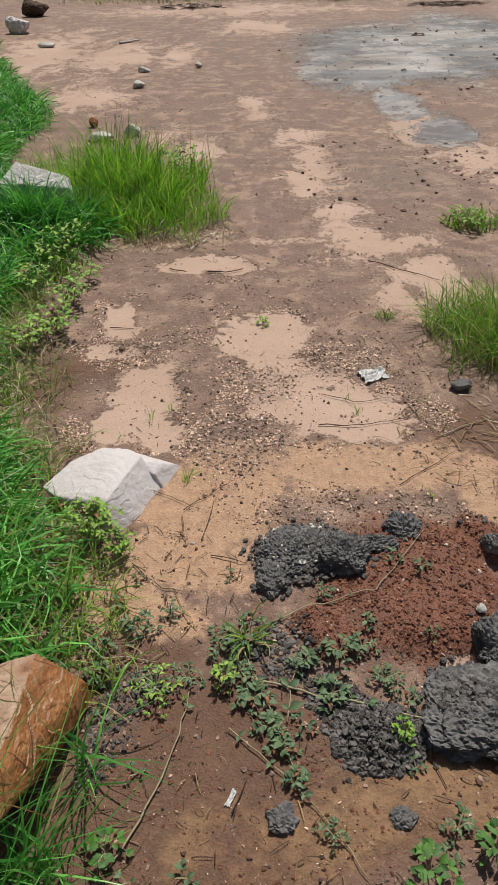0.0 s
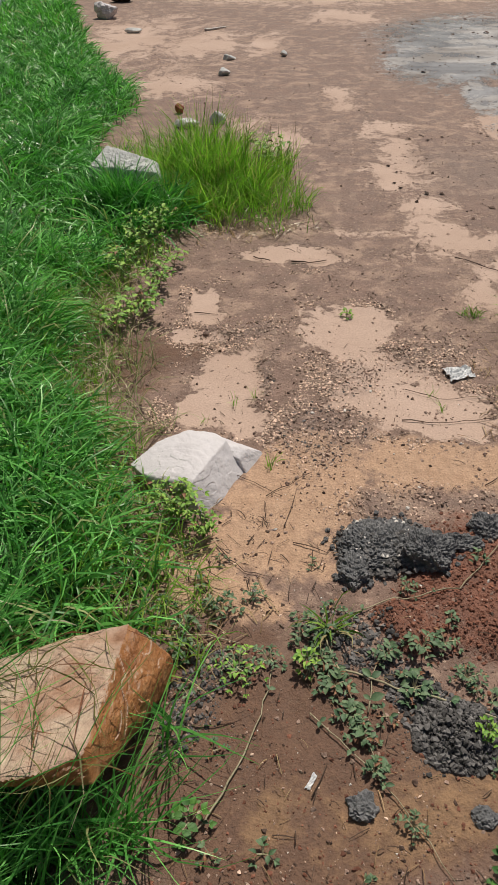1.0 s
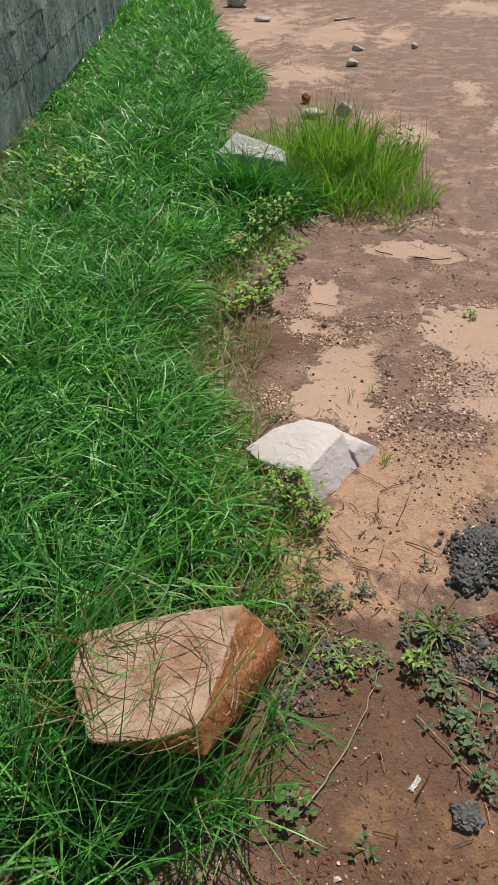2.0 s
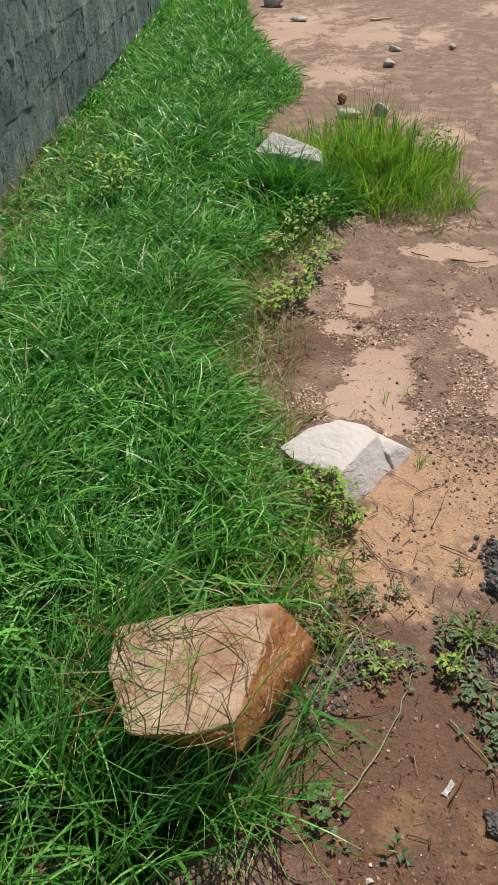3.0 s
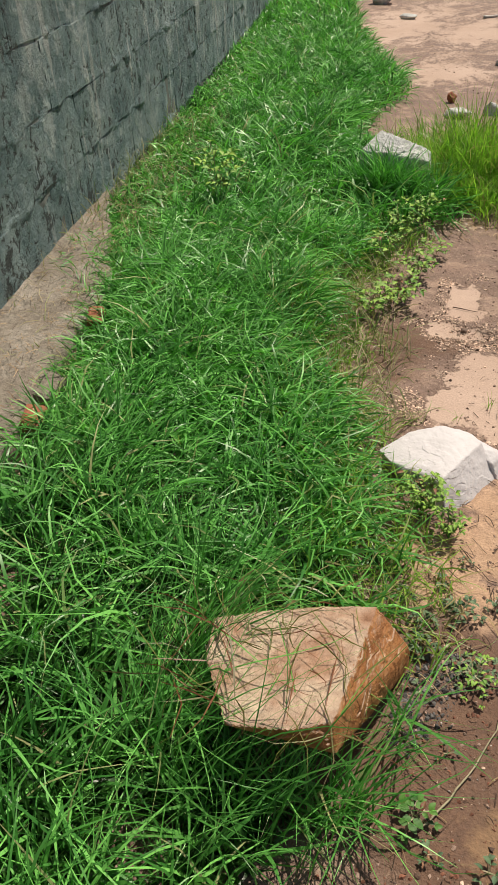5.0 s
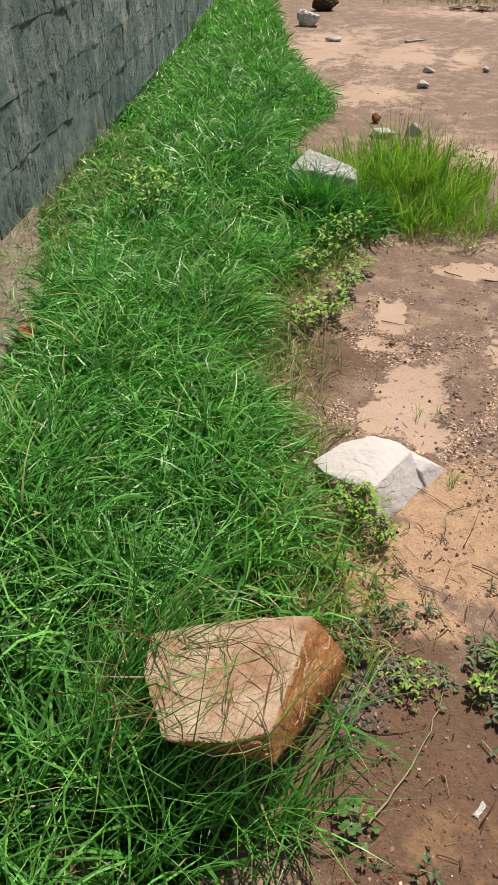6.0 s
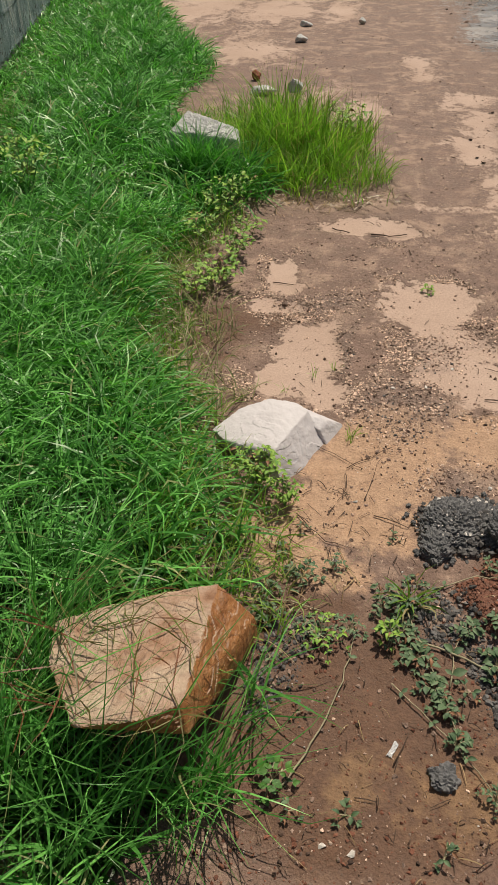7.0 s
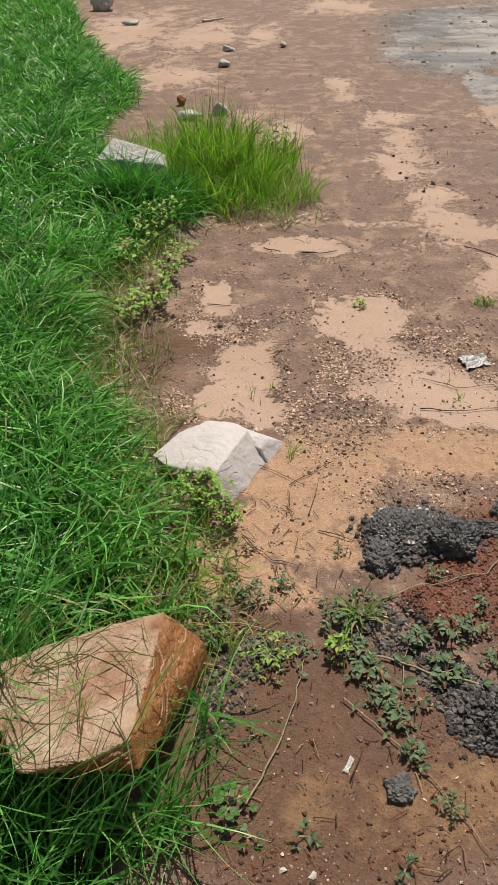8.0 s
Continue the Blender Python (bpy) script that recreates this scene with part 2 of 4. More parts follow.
    bump(n, l, calc(n, l, "ADD", calc(n, l, "MULTIPLY", pits, 0.7), big), 1.0, 0.045, p)
    return m


BLOCK = block_material()


def orange_rock_material():
    m, n, l, p = material("ochre banded quartzite")
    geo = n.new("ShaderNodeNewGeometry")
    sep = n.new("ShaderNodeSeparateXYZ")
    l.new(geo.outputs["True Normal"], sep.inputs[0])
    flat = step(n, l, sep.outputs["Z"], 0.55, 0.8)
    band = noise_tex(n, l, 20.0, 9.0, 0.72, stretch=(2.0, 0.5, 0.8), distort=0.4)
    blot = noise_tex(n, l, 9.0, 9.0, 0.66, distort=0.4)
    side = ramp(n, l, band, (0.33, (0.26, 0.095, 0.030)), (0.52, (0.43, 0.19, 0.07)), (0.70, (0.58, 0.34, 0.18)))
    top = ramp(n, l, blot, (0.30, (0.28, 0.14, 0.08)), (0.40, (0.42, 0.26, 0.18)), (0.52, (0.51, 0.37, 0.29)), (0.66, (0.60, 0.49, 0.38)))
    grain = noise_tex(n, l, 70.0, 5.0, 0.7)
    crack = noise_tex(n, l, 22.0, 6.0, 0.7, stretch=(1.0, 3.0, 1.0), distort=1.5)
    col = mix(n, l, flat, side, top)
    col = mix(n, l, 1.0, col, (0.98, 0.95, 0.90), "MULTIPLY")
    col = mix(n, l, calc(n, l, "MULTIPLY", step(n, l, crack, 0.40, 0.32), 0.7), col, (0.20, 0.09, 0.045))
    col = mix(n, l, 1.0, col, ramp(n, l, grain, (0.3, (0.8, 0.8, 0.8)), (0.7, (1.15, 1.15, 1.15))), "MULTIPLY")
    l.new(col, p.inputs["Base Color"])
    p.inputs["Roughness"].default_value = 0.65
    bump(n, l, calc(n, l, "ADD", band, blot), 0.9, 0.012, p)
    return m


ORANGE_ROCK = orange_rock_material()

# ---- the lie of the land: soft patches as (x, y, half width, half depth) ----
PATCHES = {
    "sand": [(-0.34, 3.44, 0.25, 0.13), (-0.02, 2.70, 0.21, 0.27), (0.13, 2.38, 0.19, 0.16), (-0.455, 2.28, 0.16, 0.19), (-0.46, 2.06, 0.19, 0.14), (-0.63, 2.90, 0.1, 0.18), (-0.63, 2.62, 0.12, 0.09),
             (0.24, 2.15, 0.30, 0.18), (0.44, 1.07, 0.07, 0.05), (-0.15, 3.42, 0.16, 0.10)],
    "silt": [(0.33, 5.8, 0.24, 0.5), (0.38, 5.3, 0.2, 0.4), (0.38, 4.85, 0.24, 0.42), (0.44, 4.31, 0.24, 0.34), (0.58, 3.97, 0.33, 0.26), (0.75, 3.65, 0.40, 0.31), (0.85, 3.25, 0.28, 0.18), (0.57, 3.05, 0.18, 0.22),
             (-2.5, 9.9, 0.75, 1.9), (-1.6, 9.49, 0.55, 1.4), (-1.6, 7.3, 0.5, 0.8), (-0.85, 9.4, 0.25, 0.9), (1.28, 5.94, 0.26, 0.6), (1.55, 5.1, 0.35, 0.5), (0.08, 11.57, 0.6, 0.8), (0.05, 6.9, 0.22, 0.4),
             (-0.75, 6.0, 0.2, 0.3), (-0.45, 5.55, 0.25, 0.3), (0.1, 3.75, 0.3, 0.12), (-0.3, 13.5, 2.5, 0.8)],
    "tan": [(0.32, 1.82, 0.33, 0.18), (-0.18, 1.70, 0.24, 0.26), (-0.26, 1.44, 0.23, 0.17), (-0.45, 1.33, 0.17, 0.14), (-0.36, 1.17, 0.18, 0.10), (0.65, 1.73, 0.09, 0.17)],
    "red": [(0.39, 1.3, 0.24, 0.22), (0.62, 1.48, 0.11, 0.14), (0.16, 1.16, 0.12, 0.07)],
    "wet": [(1.85, 9.58, 1.43, 2.21), (1.05, 8.39, 0.63, 1.19), (1.27, 6.9, 0.2, 0.64), (1.46, 5.92, 0.26, 0.5), (2.85, 10.06, 0.96, 2.81)],
    "gravel": [(-0.11, 1.99, 0.16, 0.2), (0.14, 1.63, 0.22, 0.1), (0.02, 2.34, 0.13, 0.14), (-0.29, 2.32, 0.05, 0.2), (0.3, 2.5, 0.18, 0.18), (-0.45, 2.66, 0.22, 0.14), (0.44, 1.57, 0.25, 0.07),
               (0.11, 1.42, 0.14, 0.1), (0.22, 0.88, 0.12, 0.1), (0.43, 0.93, 0.12, 0.12), (0.0, 1.08, 0.14, 0.1), (-0.42, 0.92, 0.08, 0.1), (0.9, 4.9, 0.5, 0.8)],
    "damp": [(-0.15, 0.75, 0.55, 0.35), (0.25, 0.75, 0.4, 0.25), (-0.4, 0.95, 0.2, 0.2), (-0.75, 2.45, 0.2, 0.25), (0.7, 1.95, 0.25, 0.25), (0.75, 1.5, 0.3, 0.15)],
    "ochre": [(-0.16, 0.71, 0.06, 0.05), (0.16, 0.70, 0.26, 0.11), (0.40, 0.70, 0.18, 0.12), (-0.52, 1.33, 0.10, 0.07)],
}
GRASS_EDGE = [(-1.0, -0.62), (0.4, -0.56), (0.8, -0.55), (1.16, -0.50), (1.5, -0.68), (1.8, -0.82), (2.1, -1.06), (2.4, -1.15), (2.8, -1.2), (3.3, -1.10), (3.7, -0.86), (4.0, -0.80),
              (4.6, -1.3), (5.2, -1.8), (5.7, -1.72), (6.2, -1.66), (6.8, -1.75), (7.7, -2.25), (8.9, -2.75), (10.4, -3.25), (14.0, -4.5), (24.0, -7.6)]
WALL_AT, WALL_YAW = (-2.38, 1.95), 14.2
wall_pose = pose(*WALL_AT, 0, 0, 0, WALL_YAW)


def edge_x(y):
    """x of the grass strip's open edge at y."""
    ys, xs = zip(*GRASS_EDGE)
    return float(np.interp(y, ys, xs))


def wall_x(y):
    """x of the wall's face at y."""
    return WALL_AT[0] - (y - WALL_AT[1]) * math.tan(radians(WALL_YAW))


def field(name, x, y):
    """1 in the middle of a patch, 0 at its edge, below 0 outside."""
    wx = x + 0.10 * noise.noise((x * 3.1, y * 2.4, 5.0)) + 0.035 * noise.noise((x * 11, y * 9, 9.0))
    wy = y + 0.14 * noise.noise((x * 2.7, y * 2.2, 2.0)) + 0.04 * noise.noise((x * 10, y * 8, 4.0))
    if name == "wet" or name == "silt":
        wx += 0.18 * noise.noise((x * 1.6, y * 1.2, 7.0))
        wy += 0.35 * noise.noise((x * 0.8, y * 1.6, 3.0))
    best = -1.0
    for cx, cy, rx, ry in PATCHES[name]:
        d = math.hypot((wx - cx) / rx, (wy - cy) / ry)
        best = max(best, 1 - d)
    return best


def ground_z(x, y):
    """Height of the bare ground."""
    near = 1.0 if y < 6 else 0.6
    z = 0.010 * noise.noise((x * 2.3, y * 2.3, 1.0)) + near * (0.006 * noise.noise((x * 9, y * 9, 3.0)) + 0.0035 * noise.noise((x * 27, y * 27, 6.0)))
    if -0.8 < x < 1.4 and 0.2 < y < 3.2:
        r = max(0.0, field("red", x, y)) if x > -0.1 else 0.0
        z += 0.035 * min(1.0, 2 * r) + 0.006 * min(1.0, 2 * r) * noise.noise((x * 32, y * 26, 2.0))
        z += 0.006 * max(0.0, min(1.0, field("gravel", x, y) * 2)) * (1 + noise.noise((x * 60, y * 60, 2.0)))
    s = max(0.0, field("sand", x, y), field("silt", x, y)) if y < 14 else 0
    w = max(0.0, field("wet", x, y)) if 4 < y < 15 else 0
    calm = min(1.0, 3 * max(s, w))
    z = z * (1 - (0.75 if s > w else 0.98) * calm) - 0.006 * calm
    z += 0.02 * max(0.0, min(1.0, (edge_x(y) - x) * 4))
    return z


def part(name, bm, mat, parent=None, label="", smooth=False):
    """A bmesh as one mesh object, under a thing or a part."""
    me = bpy.data.meshes.new(name)
    bm.to_mesh(me)
    bm.free()
    me.materials.append(mat)
    if smooth:
        me.shade_smooth()
    ob = new(name, me)
    if parent:
        ob.parent = parent
    if label:
        ob["label"] = label
    return ob


def soup(name, verts, faces, mat, smooth=False):
    """Many small pieces as one mesh object."""
    me = bpy.data.meshes.new(name)
    me.from_pydata(verts, [], faces)
    me.materials.append(mat)
    if smooth:
        me.shade_smooth()
    return new(name, me)


def graded(lo, hi, fine_lo, fine_hi, fine, grow, cap):
    """Grid lines, dense between fine_lo and fine_hi and ever wider outside."""
    mid = list(np.arange(fine_lo, fine_hi, fine))
    right, s = [mid[-1]], fine
    while right[-1] < hi:
        s = min(s * grow, cap)
        right.append(right[-1] + s)
    left, s = [mid[0]], fine
    while left[-1] > lo:
        s = min(s * grow, cap)
        left.append(left[-1] - s)
    return left[:0:-1] + mid + right[1:]


def build_ground():
    xs = graded(-260, 260, -1.3, 1.3, 0.018, 1.06, 60)
    ys = graded(-120, 420, 0.35, 3.4, 0.018, 1.035, 60)
    verts = [(x, y, ground_z(x, y)) for y in ys for x in xs]
    nx = len(xs)
    faces = [(j * nx + i, j * nx + i + 1, (j + 1) * nx + i + 1, (j + 1) * nx + i) for j in range(len(ys) - 1) for i in range(nx - 1)]
    ob = soup("ground", verts, faces, EARTH, True)
    for name in PATCHES:
        at = ob.data.attributes.new(name, "FLOAT", "POINT")
        at.data.foreach_set("value", [field(name, x, y) if -7 < x < 8 and -1 < y < 17 else -1.0 for x, y, z in verts])
    tagged(ob, "damp reddish-brown earth with pale sand pans and a shallow grey puddle", "ground", kind="structure")


build_ground()


# ---- boundary wall ----
def box_bm(x0, x1, y0, y1, z0, z1, bevel=0.0, rough=0.0, seed=0):
    bm = bmesh.new()
    bmesh.ops.create_cube(bm, size=1.0, matrix=Matrix.Translation(((x0 + x1) / 2, (y0 + y1) / 2, (z0 + z1) / 2)) @ Matrix.Diagonal((x1 - x0, y1 - y0, z1 - z0, 1)))
    if bevel:
        bmesh.ops.bevel(bm, geom=bm.edges[:], offset=bevel, segments=1, affect="EDGES")
    rng = random.Random(seed)
    for v in bm.verts:
        v.co += Vector([rng.uniform(-rough, rough) for _ in range(3)])
    return bm


BLOCK_H, BLOCK_L, WALL_BASE = 0.295, 0.59, 0.085
wall = part("wall_left", box_bm(-0.2, -0.006, -6.0, 22.0, -0.3, WALL_BASE + 7 * BLOCK_H), MORTAR)
wall.matrix_world = wall_pose
tagged(wall, "weathered grey cement-block boundary wall with dark stains", "wall", kind="structure")


def build_footing():
    """A rough concrete footing strip along the wall's foot."""
    verts, faces = [], []
    ys = np.linspace(-5.0, 1.55, 150)
    prof = 12
    for y in ys:
        out = 0.36 + 0.035 * noise.noise((y * 2.2, 0, 0)) + 0.02 * noise.noise((y * 9, 3, 0)) - 0.34 * max(0.0, y - 0.45)
        for k in range(prof):
            u = k / (prof - 1)
            if u < 0.8:
                x = out * u / 0.8
                z = 0.105 + 0.010 * noise.noise((x * 9, y * 9, 1)) + 0.006 * noise.noise((x * 25, y * 25, 1)) + 0.02 * max(0, 1 - x / 0.05) - 0.03 * max(0.0, y - 1.0)
            else:
                t = (u - 0.8) / 0.2
                x = out + 0.012 * t + 0.012 * noise.noise((y * 14, t * 3, 2))
                z = 0.10 - 0.18 * t
            verts.append((x - 0.005, y, z))
    for j in range(len(ys) - 1):
        for k in range(prof - 1):
            a = j * prof + k
            faces.append((a, a + 1, a + prof + 1, a + prof))
    ob = soup("footing", verts, faces, FOOTING, True)
    ob.matrix_world = wall_pose
    tagged(ob, "rough dusty concrete footing strip along the wall", "footing", kind="structure")
    return ob


footing = build_footing()
for u, v, z, turn, mat, size in ((0.395, 0.06, 0.075, 12, BRICK, (0.07, 0.11, 0.07)), (0.40, -0.47, 0.07, -8, FOOTING, (0.08, 0.13, 0.08)), (0.395, -0.63, 0.06, 6, BRICK, (0.07, 0.11, 0.07))):
    sx, sy, sz = size
    b = part("brick", box_bm(-sx / 2, sx / 2, -sy / 2, sy / 2, -sz / 2, sz / 2, 0.008, 0.004, int(v * 100)), mat, footing)
    b.matrix_basis = pose(u, v, z, 5, 8, turn)


# ---- rocks ----
def rock_bm(corners, bevel, cuts, rough, seed):
    """A broken stone: an even mesh drawn onto the hull of its corners, with chipped edges and stepped, uneven faces."""
    hull = bmesh.new()
    for c in corners:
        hull.verts.new(c)
    bmesh.ops.convex_hull(hull, input=hull.verts[:])
    hull.normal_update()
    mid = sum((Vector(c) for c in corners), Vector()) / len(corners)
    planes = [(f.normal.copy(), f.normal.dot(f.verts[0].co - mid)) for f in hull.faces if f.calc_area() > 1e-9]
    planes = [(n, d) if d > 0 else (-n, -d) for n, d in planes]
    hull.free()
    low, high = [Vector([pick(c[k] for c in corners) for k in range(3)]) for pick in (min, max)]
    half = (high - low) / 2
    bm = bmesh.new()
    bmesh.ops.create_icosphere(bm, subdivisions=cuts + 2, radius=1.0)
    shift = Vector((seed * 2.3, seed, 0))
    for v in bm.verts:
        d = Vector((v.co.x * half.x, v.co.y * half.y, v.co.z * half.z)).normalized()
        reach = sorted(h / n.dot(d) for n, h in planes if n.dot(d) > 1e-4)
        r = reach[0] - bevel * math.log(sum(math.exp((reach[0] - k) / bevel) for k in reach[:6]))
        p = mid + d * r
        q = p * 9 + shift
        tier = noise.noise(q * 1.3) * 2.5
        chip = (tier - round(tier)) * 0.5 + noise.noise(q) * 0.7 + 0.5 * noise.noise(q * 2.7) + 0.35 * noise.noise(q * 7) + 0.2 * noise.noise(q * 16)
        v.co = p + d * chip * rough
    bmesh.ops.recalc_face_normals(bm, faces=bm.faces[:])
    return bm


def rock(name, corners, mat, label, bevel=0.012, cuts=3, rough=0.006, seed=1, category="rock"):
    ob = part(name, rock_bm(corners, bevel, cuts, rough, seed), mat)
    return tagged(ob, label, category)


def joined(*pieces):
    """Several broken pieces as one stone."""
    whole = bmesh.new()
    for bm in pieces:
        me = bpy.data.meshes.new("piece")
        bm.to_mesh(me)
        bm.free()
        whole.from_mesh(me)
        bpy.data.meshes.remove(me)
    return whole


white_body = [(-0.705, 1.68, 0.06), (-0.63, 1.775, 0.085), (-0.54, 1.825, 0.095), (-0.45, 1.82, 0.09), (-0.410, 1.79, 0.088), (-0.448, 1.69, 0.092), (-0.488, 1.588, 0.088), (-0.492, 1.572, 0.078),
              (-0.66, 1.635, 0.06), (-0.57, 1.625, 0.075), (-0.452, 1.512, -0.02), (-0.390, 1.60, -0.02), (-0.335, 1.72, -0.02), (-0.69, 1.70, -0.02), (-0.60, 1.65, -0.02), (-0.68, 1.80, -0.03), (-0.42, 1.90, -0.03)]
white_shoulder = [(-0.445, 1.775, 0.070), (-0.385, 1.79, 0.066), (-0.340, 1.805, 0.046), (-0.298, 1.835, 0.010), (-0.284, 1.82, -0.02), (-0.330, 1.725, -0.02), (-0.365, 1.745, 0.044), (-0.44, 1.88, -0.03), (-0.44, 1.84, 0.065)]
tagged(part("white_rock", joined(rock_bm(white_body, 0.0016, 4, 0.0036, 3), rock_bm(white_shoulder, 0.002, 3, 0.004, 6)), MARBLE), "large broken white quartz rock lying on sandy ground", "rock")
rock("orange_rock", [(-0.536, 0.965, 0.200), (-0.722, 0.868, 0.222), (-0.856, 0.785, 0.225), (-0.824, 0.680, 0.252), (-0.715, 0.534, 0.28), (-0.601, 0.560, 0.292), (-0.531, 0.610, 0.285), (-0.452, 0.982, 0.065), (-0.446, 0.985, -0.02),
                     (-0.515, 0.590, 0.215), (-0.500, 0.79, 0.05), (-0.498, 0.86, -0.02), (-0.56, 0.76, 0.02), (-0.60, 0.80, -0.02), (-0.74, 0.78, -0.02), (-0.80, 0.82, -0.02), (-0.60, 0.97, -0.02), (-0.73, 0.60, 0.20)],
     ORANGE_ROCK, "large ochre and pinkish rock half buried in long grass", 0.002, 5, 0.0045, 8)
rock("pale_rock", [(-1.44, 4.04, 0.25), (-1.36, 4.18, 0.33), (-1.06, 4.14, 0.25), (-1.05, 4.06, 0.215), (-1.24, 4.07, 0.24), (-1.46, 4.10, -0.02), (-1.02, 4.06, -0.02), (-1.05, 4.25, -0.02), (-1.42, 4.3, -0.02), (-1.30, 4.1, 0.05)],
     PALE_ROCK, "pale grey angular rock half hidden in grass", 0.004, 4, 0.010, 5)


def small_stone(x, y, size, mat, label, seed, flat=0.6, name="stone", turn=0.0):
    """A lone angular stone, sunk a little into the ground."""
    rng = random.Random(seed)
    pts = []
    for _ in range(16):
        v = Vector((rng.gauss(0, 1), rng.gauss(0, 1), rng.gauss(0, 1))).normalized() * rng.uniform(0.8, 1.0)
        pts.append((v.x * size[0] / 2, v.y * size[1] / 2, v.z * size[2] / 2))
    ob = part(name, rock_bm(pts, min(size) * 0.03, 2, min(size) * 0.06, seed), mat)
    ob.matrix_world = pose(x, y, ground_z(x, y) + size[2] * 0.28, 0, 0, turn)
    return tagged(ob, label, "stone")


small_stone(-1.10, 7.72, (0.15, 0.12, 0.10), PALE_ROCK, "pale angular stone on bare mud", 3)
small_stone(-1.14, 8.5, (0.19, 0.11, 0.08), PALE_ROCK, "flat buff stone on bare mud", 4)
small_stone(-0.56, 8.66, (0.10, 0.10, 0.09), PALE_ROCK, "small pale stone on bare mud", 5)
small_stone(-3.18, 11.45, (0.46, 0.38, 0.34), MARBLE, "white boulder at the grass edge", 6, name="boulder")
small_stone(-3.36, 13.2, (0.52, 0.40, 0.36), TWIG, "dark brown boulder on sandy ground", 7, name="boulder")
small_stone(-2.56, 10.27, (0.28, 0.14, 0.09), PALE_ROCK, "flat brown stone on pale sand", 8)
small_stone(-1.30, 6.25, (0.10, 0.09, 0.12), BRICK, "broken red brick lump behind the grass", 9, name="brick_lump")
small_stone(-0.94, 5.95, (0.16, 0.14, 0.14), PALE_ROCK, "pale stone behind tall grass", 10)
small_stone(-1.18, 5.85, (0.25, 0.18, 0.10), PALE_ROCK, "flat pale slab behind tall grass", 11)
small_stone(-0.42, 4.75, (0.12, 0.1, 0.1), PALE_ROCK, "small white stone beside tall grass", 12)
small_stone(0.73, 2.26, (0.11, 0.07, 0.06), CLOD, "dark grey stone beside a grass clump", 13)
small_stone(-0.59, 2.62, (0.04, 0.035, 0.03), GRAVEL, "small brown stone on sand", 14)
small_stone(0.52, 1.19, (0.035, 0.03, 0.035), PALE_ROCK, "small bluish-grey stone on red clay", 15)


def clod(x, y, sx, sy, sz, seed, label="crumbling dark grey lump of asphalt rubble", turn=0.0, sub=5, boxy=2.6):
    """A crumbly lump: a blunt block whose skin is broken into grains with crevices between them."""
    bm = bmesh.new()
    bmesh.ops.create_icosphere(bm, subdivisions=sub, radius=1.0)
    off = Vector((seed * 3.7, seed * 1.3, 0))
    for v in bm.verts:
        d = v.co.normalized()
        k = (abs(d.x) ** boxy + abs(d.y) ** boxy + abs(d.z) ** boxy) ** (-1 / boxy)
        r = k * (1 + 0.22 * noise.noise(d * 1.6 + off) + 0.14 * noise.noise(d * 4.5 + off))
        p = Vector((d.x * sx / 2, d.y * sy / 2, max(d.z * k, -0.45) / k * sz / 2)) * r
        out = (d + Vector((0, 0, 0.7))).normalized() if d.z > 0 else d
        q = p + 0.006 * noise.noise_vector(p * 40 + off)
        grit = noise.voronoi(q * 62 + off)[0]
        fine = noise.voronoi(q * 150 + off)[0]
        p += out * (0.012 * min(1.0, 4.0 * (grit[1] - grit[0])) * (0.7 + 0.6 * noise.noise(p * 45 + off)) - 0.006 + 0.0032 * min(1.0, 4 * (fine[1] - fine[0])) + 0.010 * noise.noise(p * 20 + off)) * min(1.0, sx / 0.09)
        v.co = p
    ob = part("rubble_lump", bm, CLOD)
    ob.matrix_world = pose(x, y, ground_z(x, y) + 0.14 * sz, 0, 0, turn)
    return tagged(ob, label, "rubble", "asphalt rubble")


for i, (x, y, sx, sy, sz, turn, boxy) in enumerate(((0.07, 1.44, 0.22, 0.18, 0.045, 10, 2.4), (0.195, 1.385, 0.14, 0.11, 0.085, -20, 3.0), (0.29, 1.44, 0.11, 0.06, 0.03, 0, 2.2), (0.375, 1.51, 0.095, 0.08, 0.05, -30, 3.0),
                                                     (-0.01, 1.33, 0.08, 0.10, 0.05, 0, 2.6), (0.475, 0.91, 0.29, 0.22, 0.085, -4, 4.0), (0.555, 1.09, 0.14, 0.16, 0.12, 0, 3.4),
                                                     (-0.01, 0.69, 0.060, 0.055, 0.036, 25, 2.0), (0.235, 0.69, 0.050, 0.042, 0.024, 0, 2.0), (0.62, 1.42, 0.06, 0.06, 0.05, 0, 2.4))):
    clod(x, y, sx, sy, sz, i + 1, turn=turn, boxy=boxy, sub=6 if sx > 0.13 else 5 if sx > 0.06 else 4, label="crumbling dark grey lump of asphalt rubble" if sx > 0.1 else "small dark grey lump of asphalt rubble")


def fragment_mesh(seed):
    """A broken-off bit of rubble, about 1 across."""
    bm = bmesh.new()
    bmesh.ops.create_icosphere(bm, subdivisions=3, radius=0.5)
    for v in bm.verts:
        d = v.co.normalized()
        v.co = d * (0.42 + 0.22 * noise.noise(d * 1.7 + Vector((seed, 0, 0))) + 0.10 * noise.noise(d * 5 + Vector((0, seed, 0))))
        v.co.z *= 0.75
    me = bpy.data.meshes.new("fragment")
    bm.to_mesh(me)
    bm.free()
    me.materials.append(CLOD)
    return me


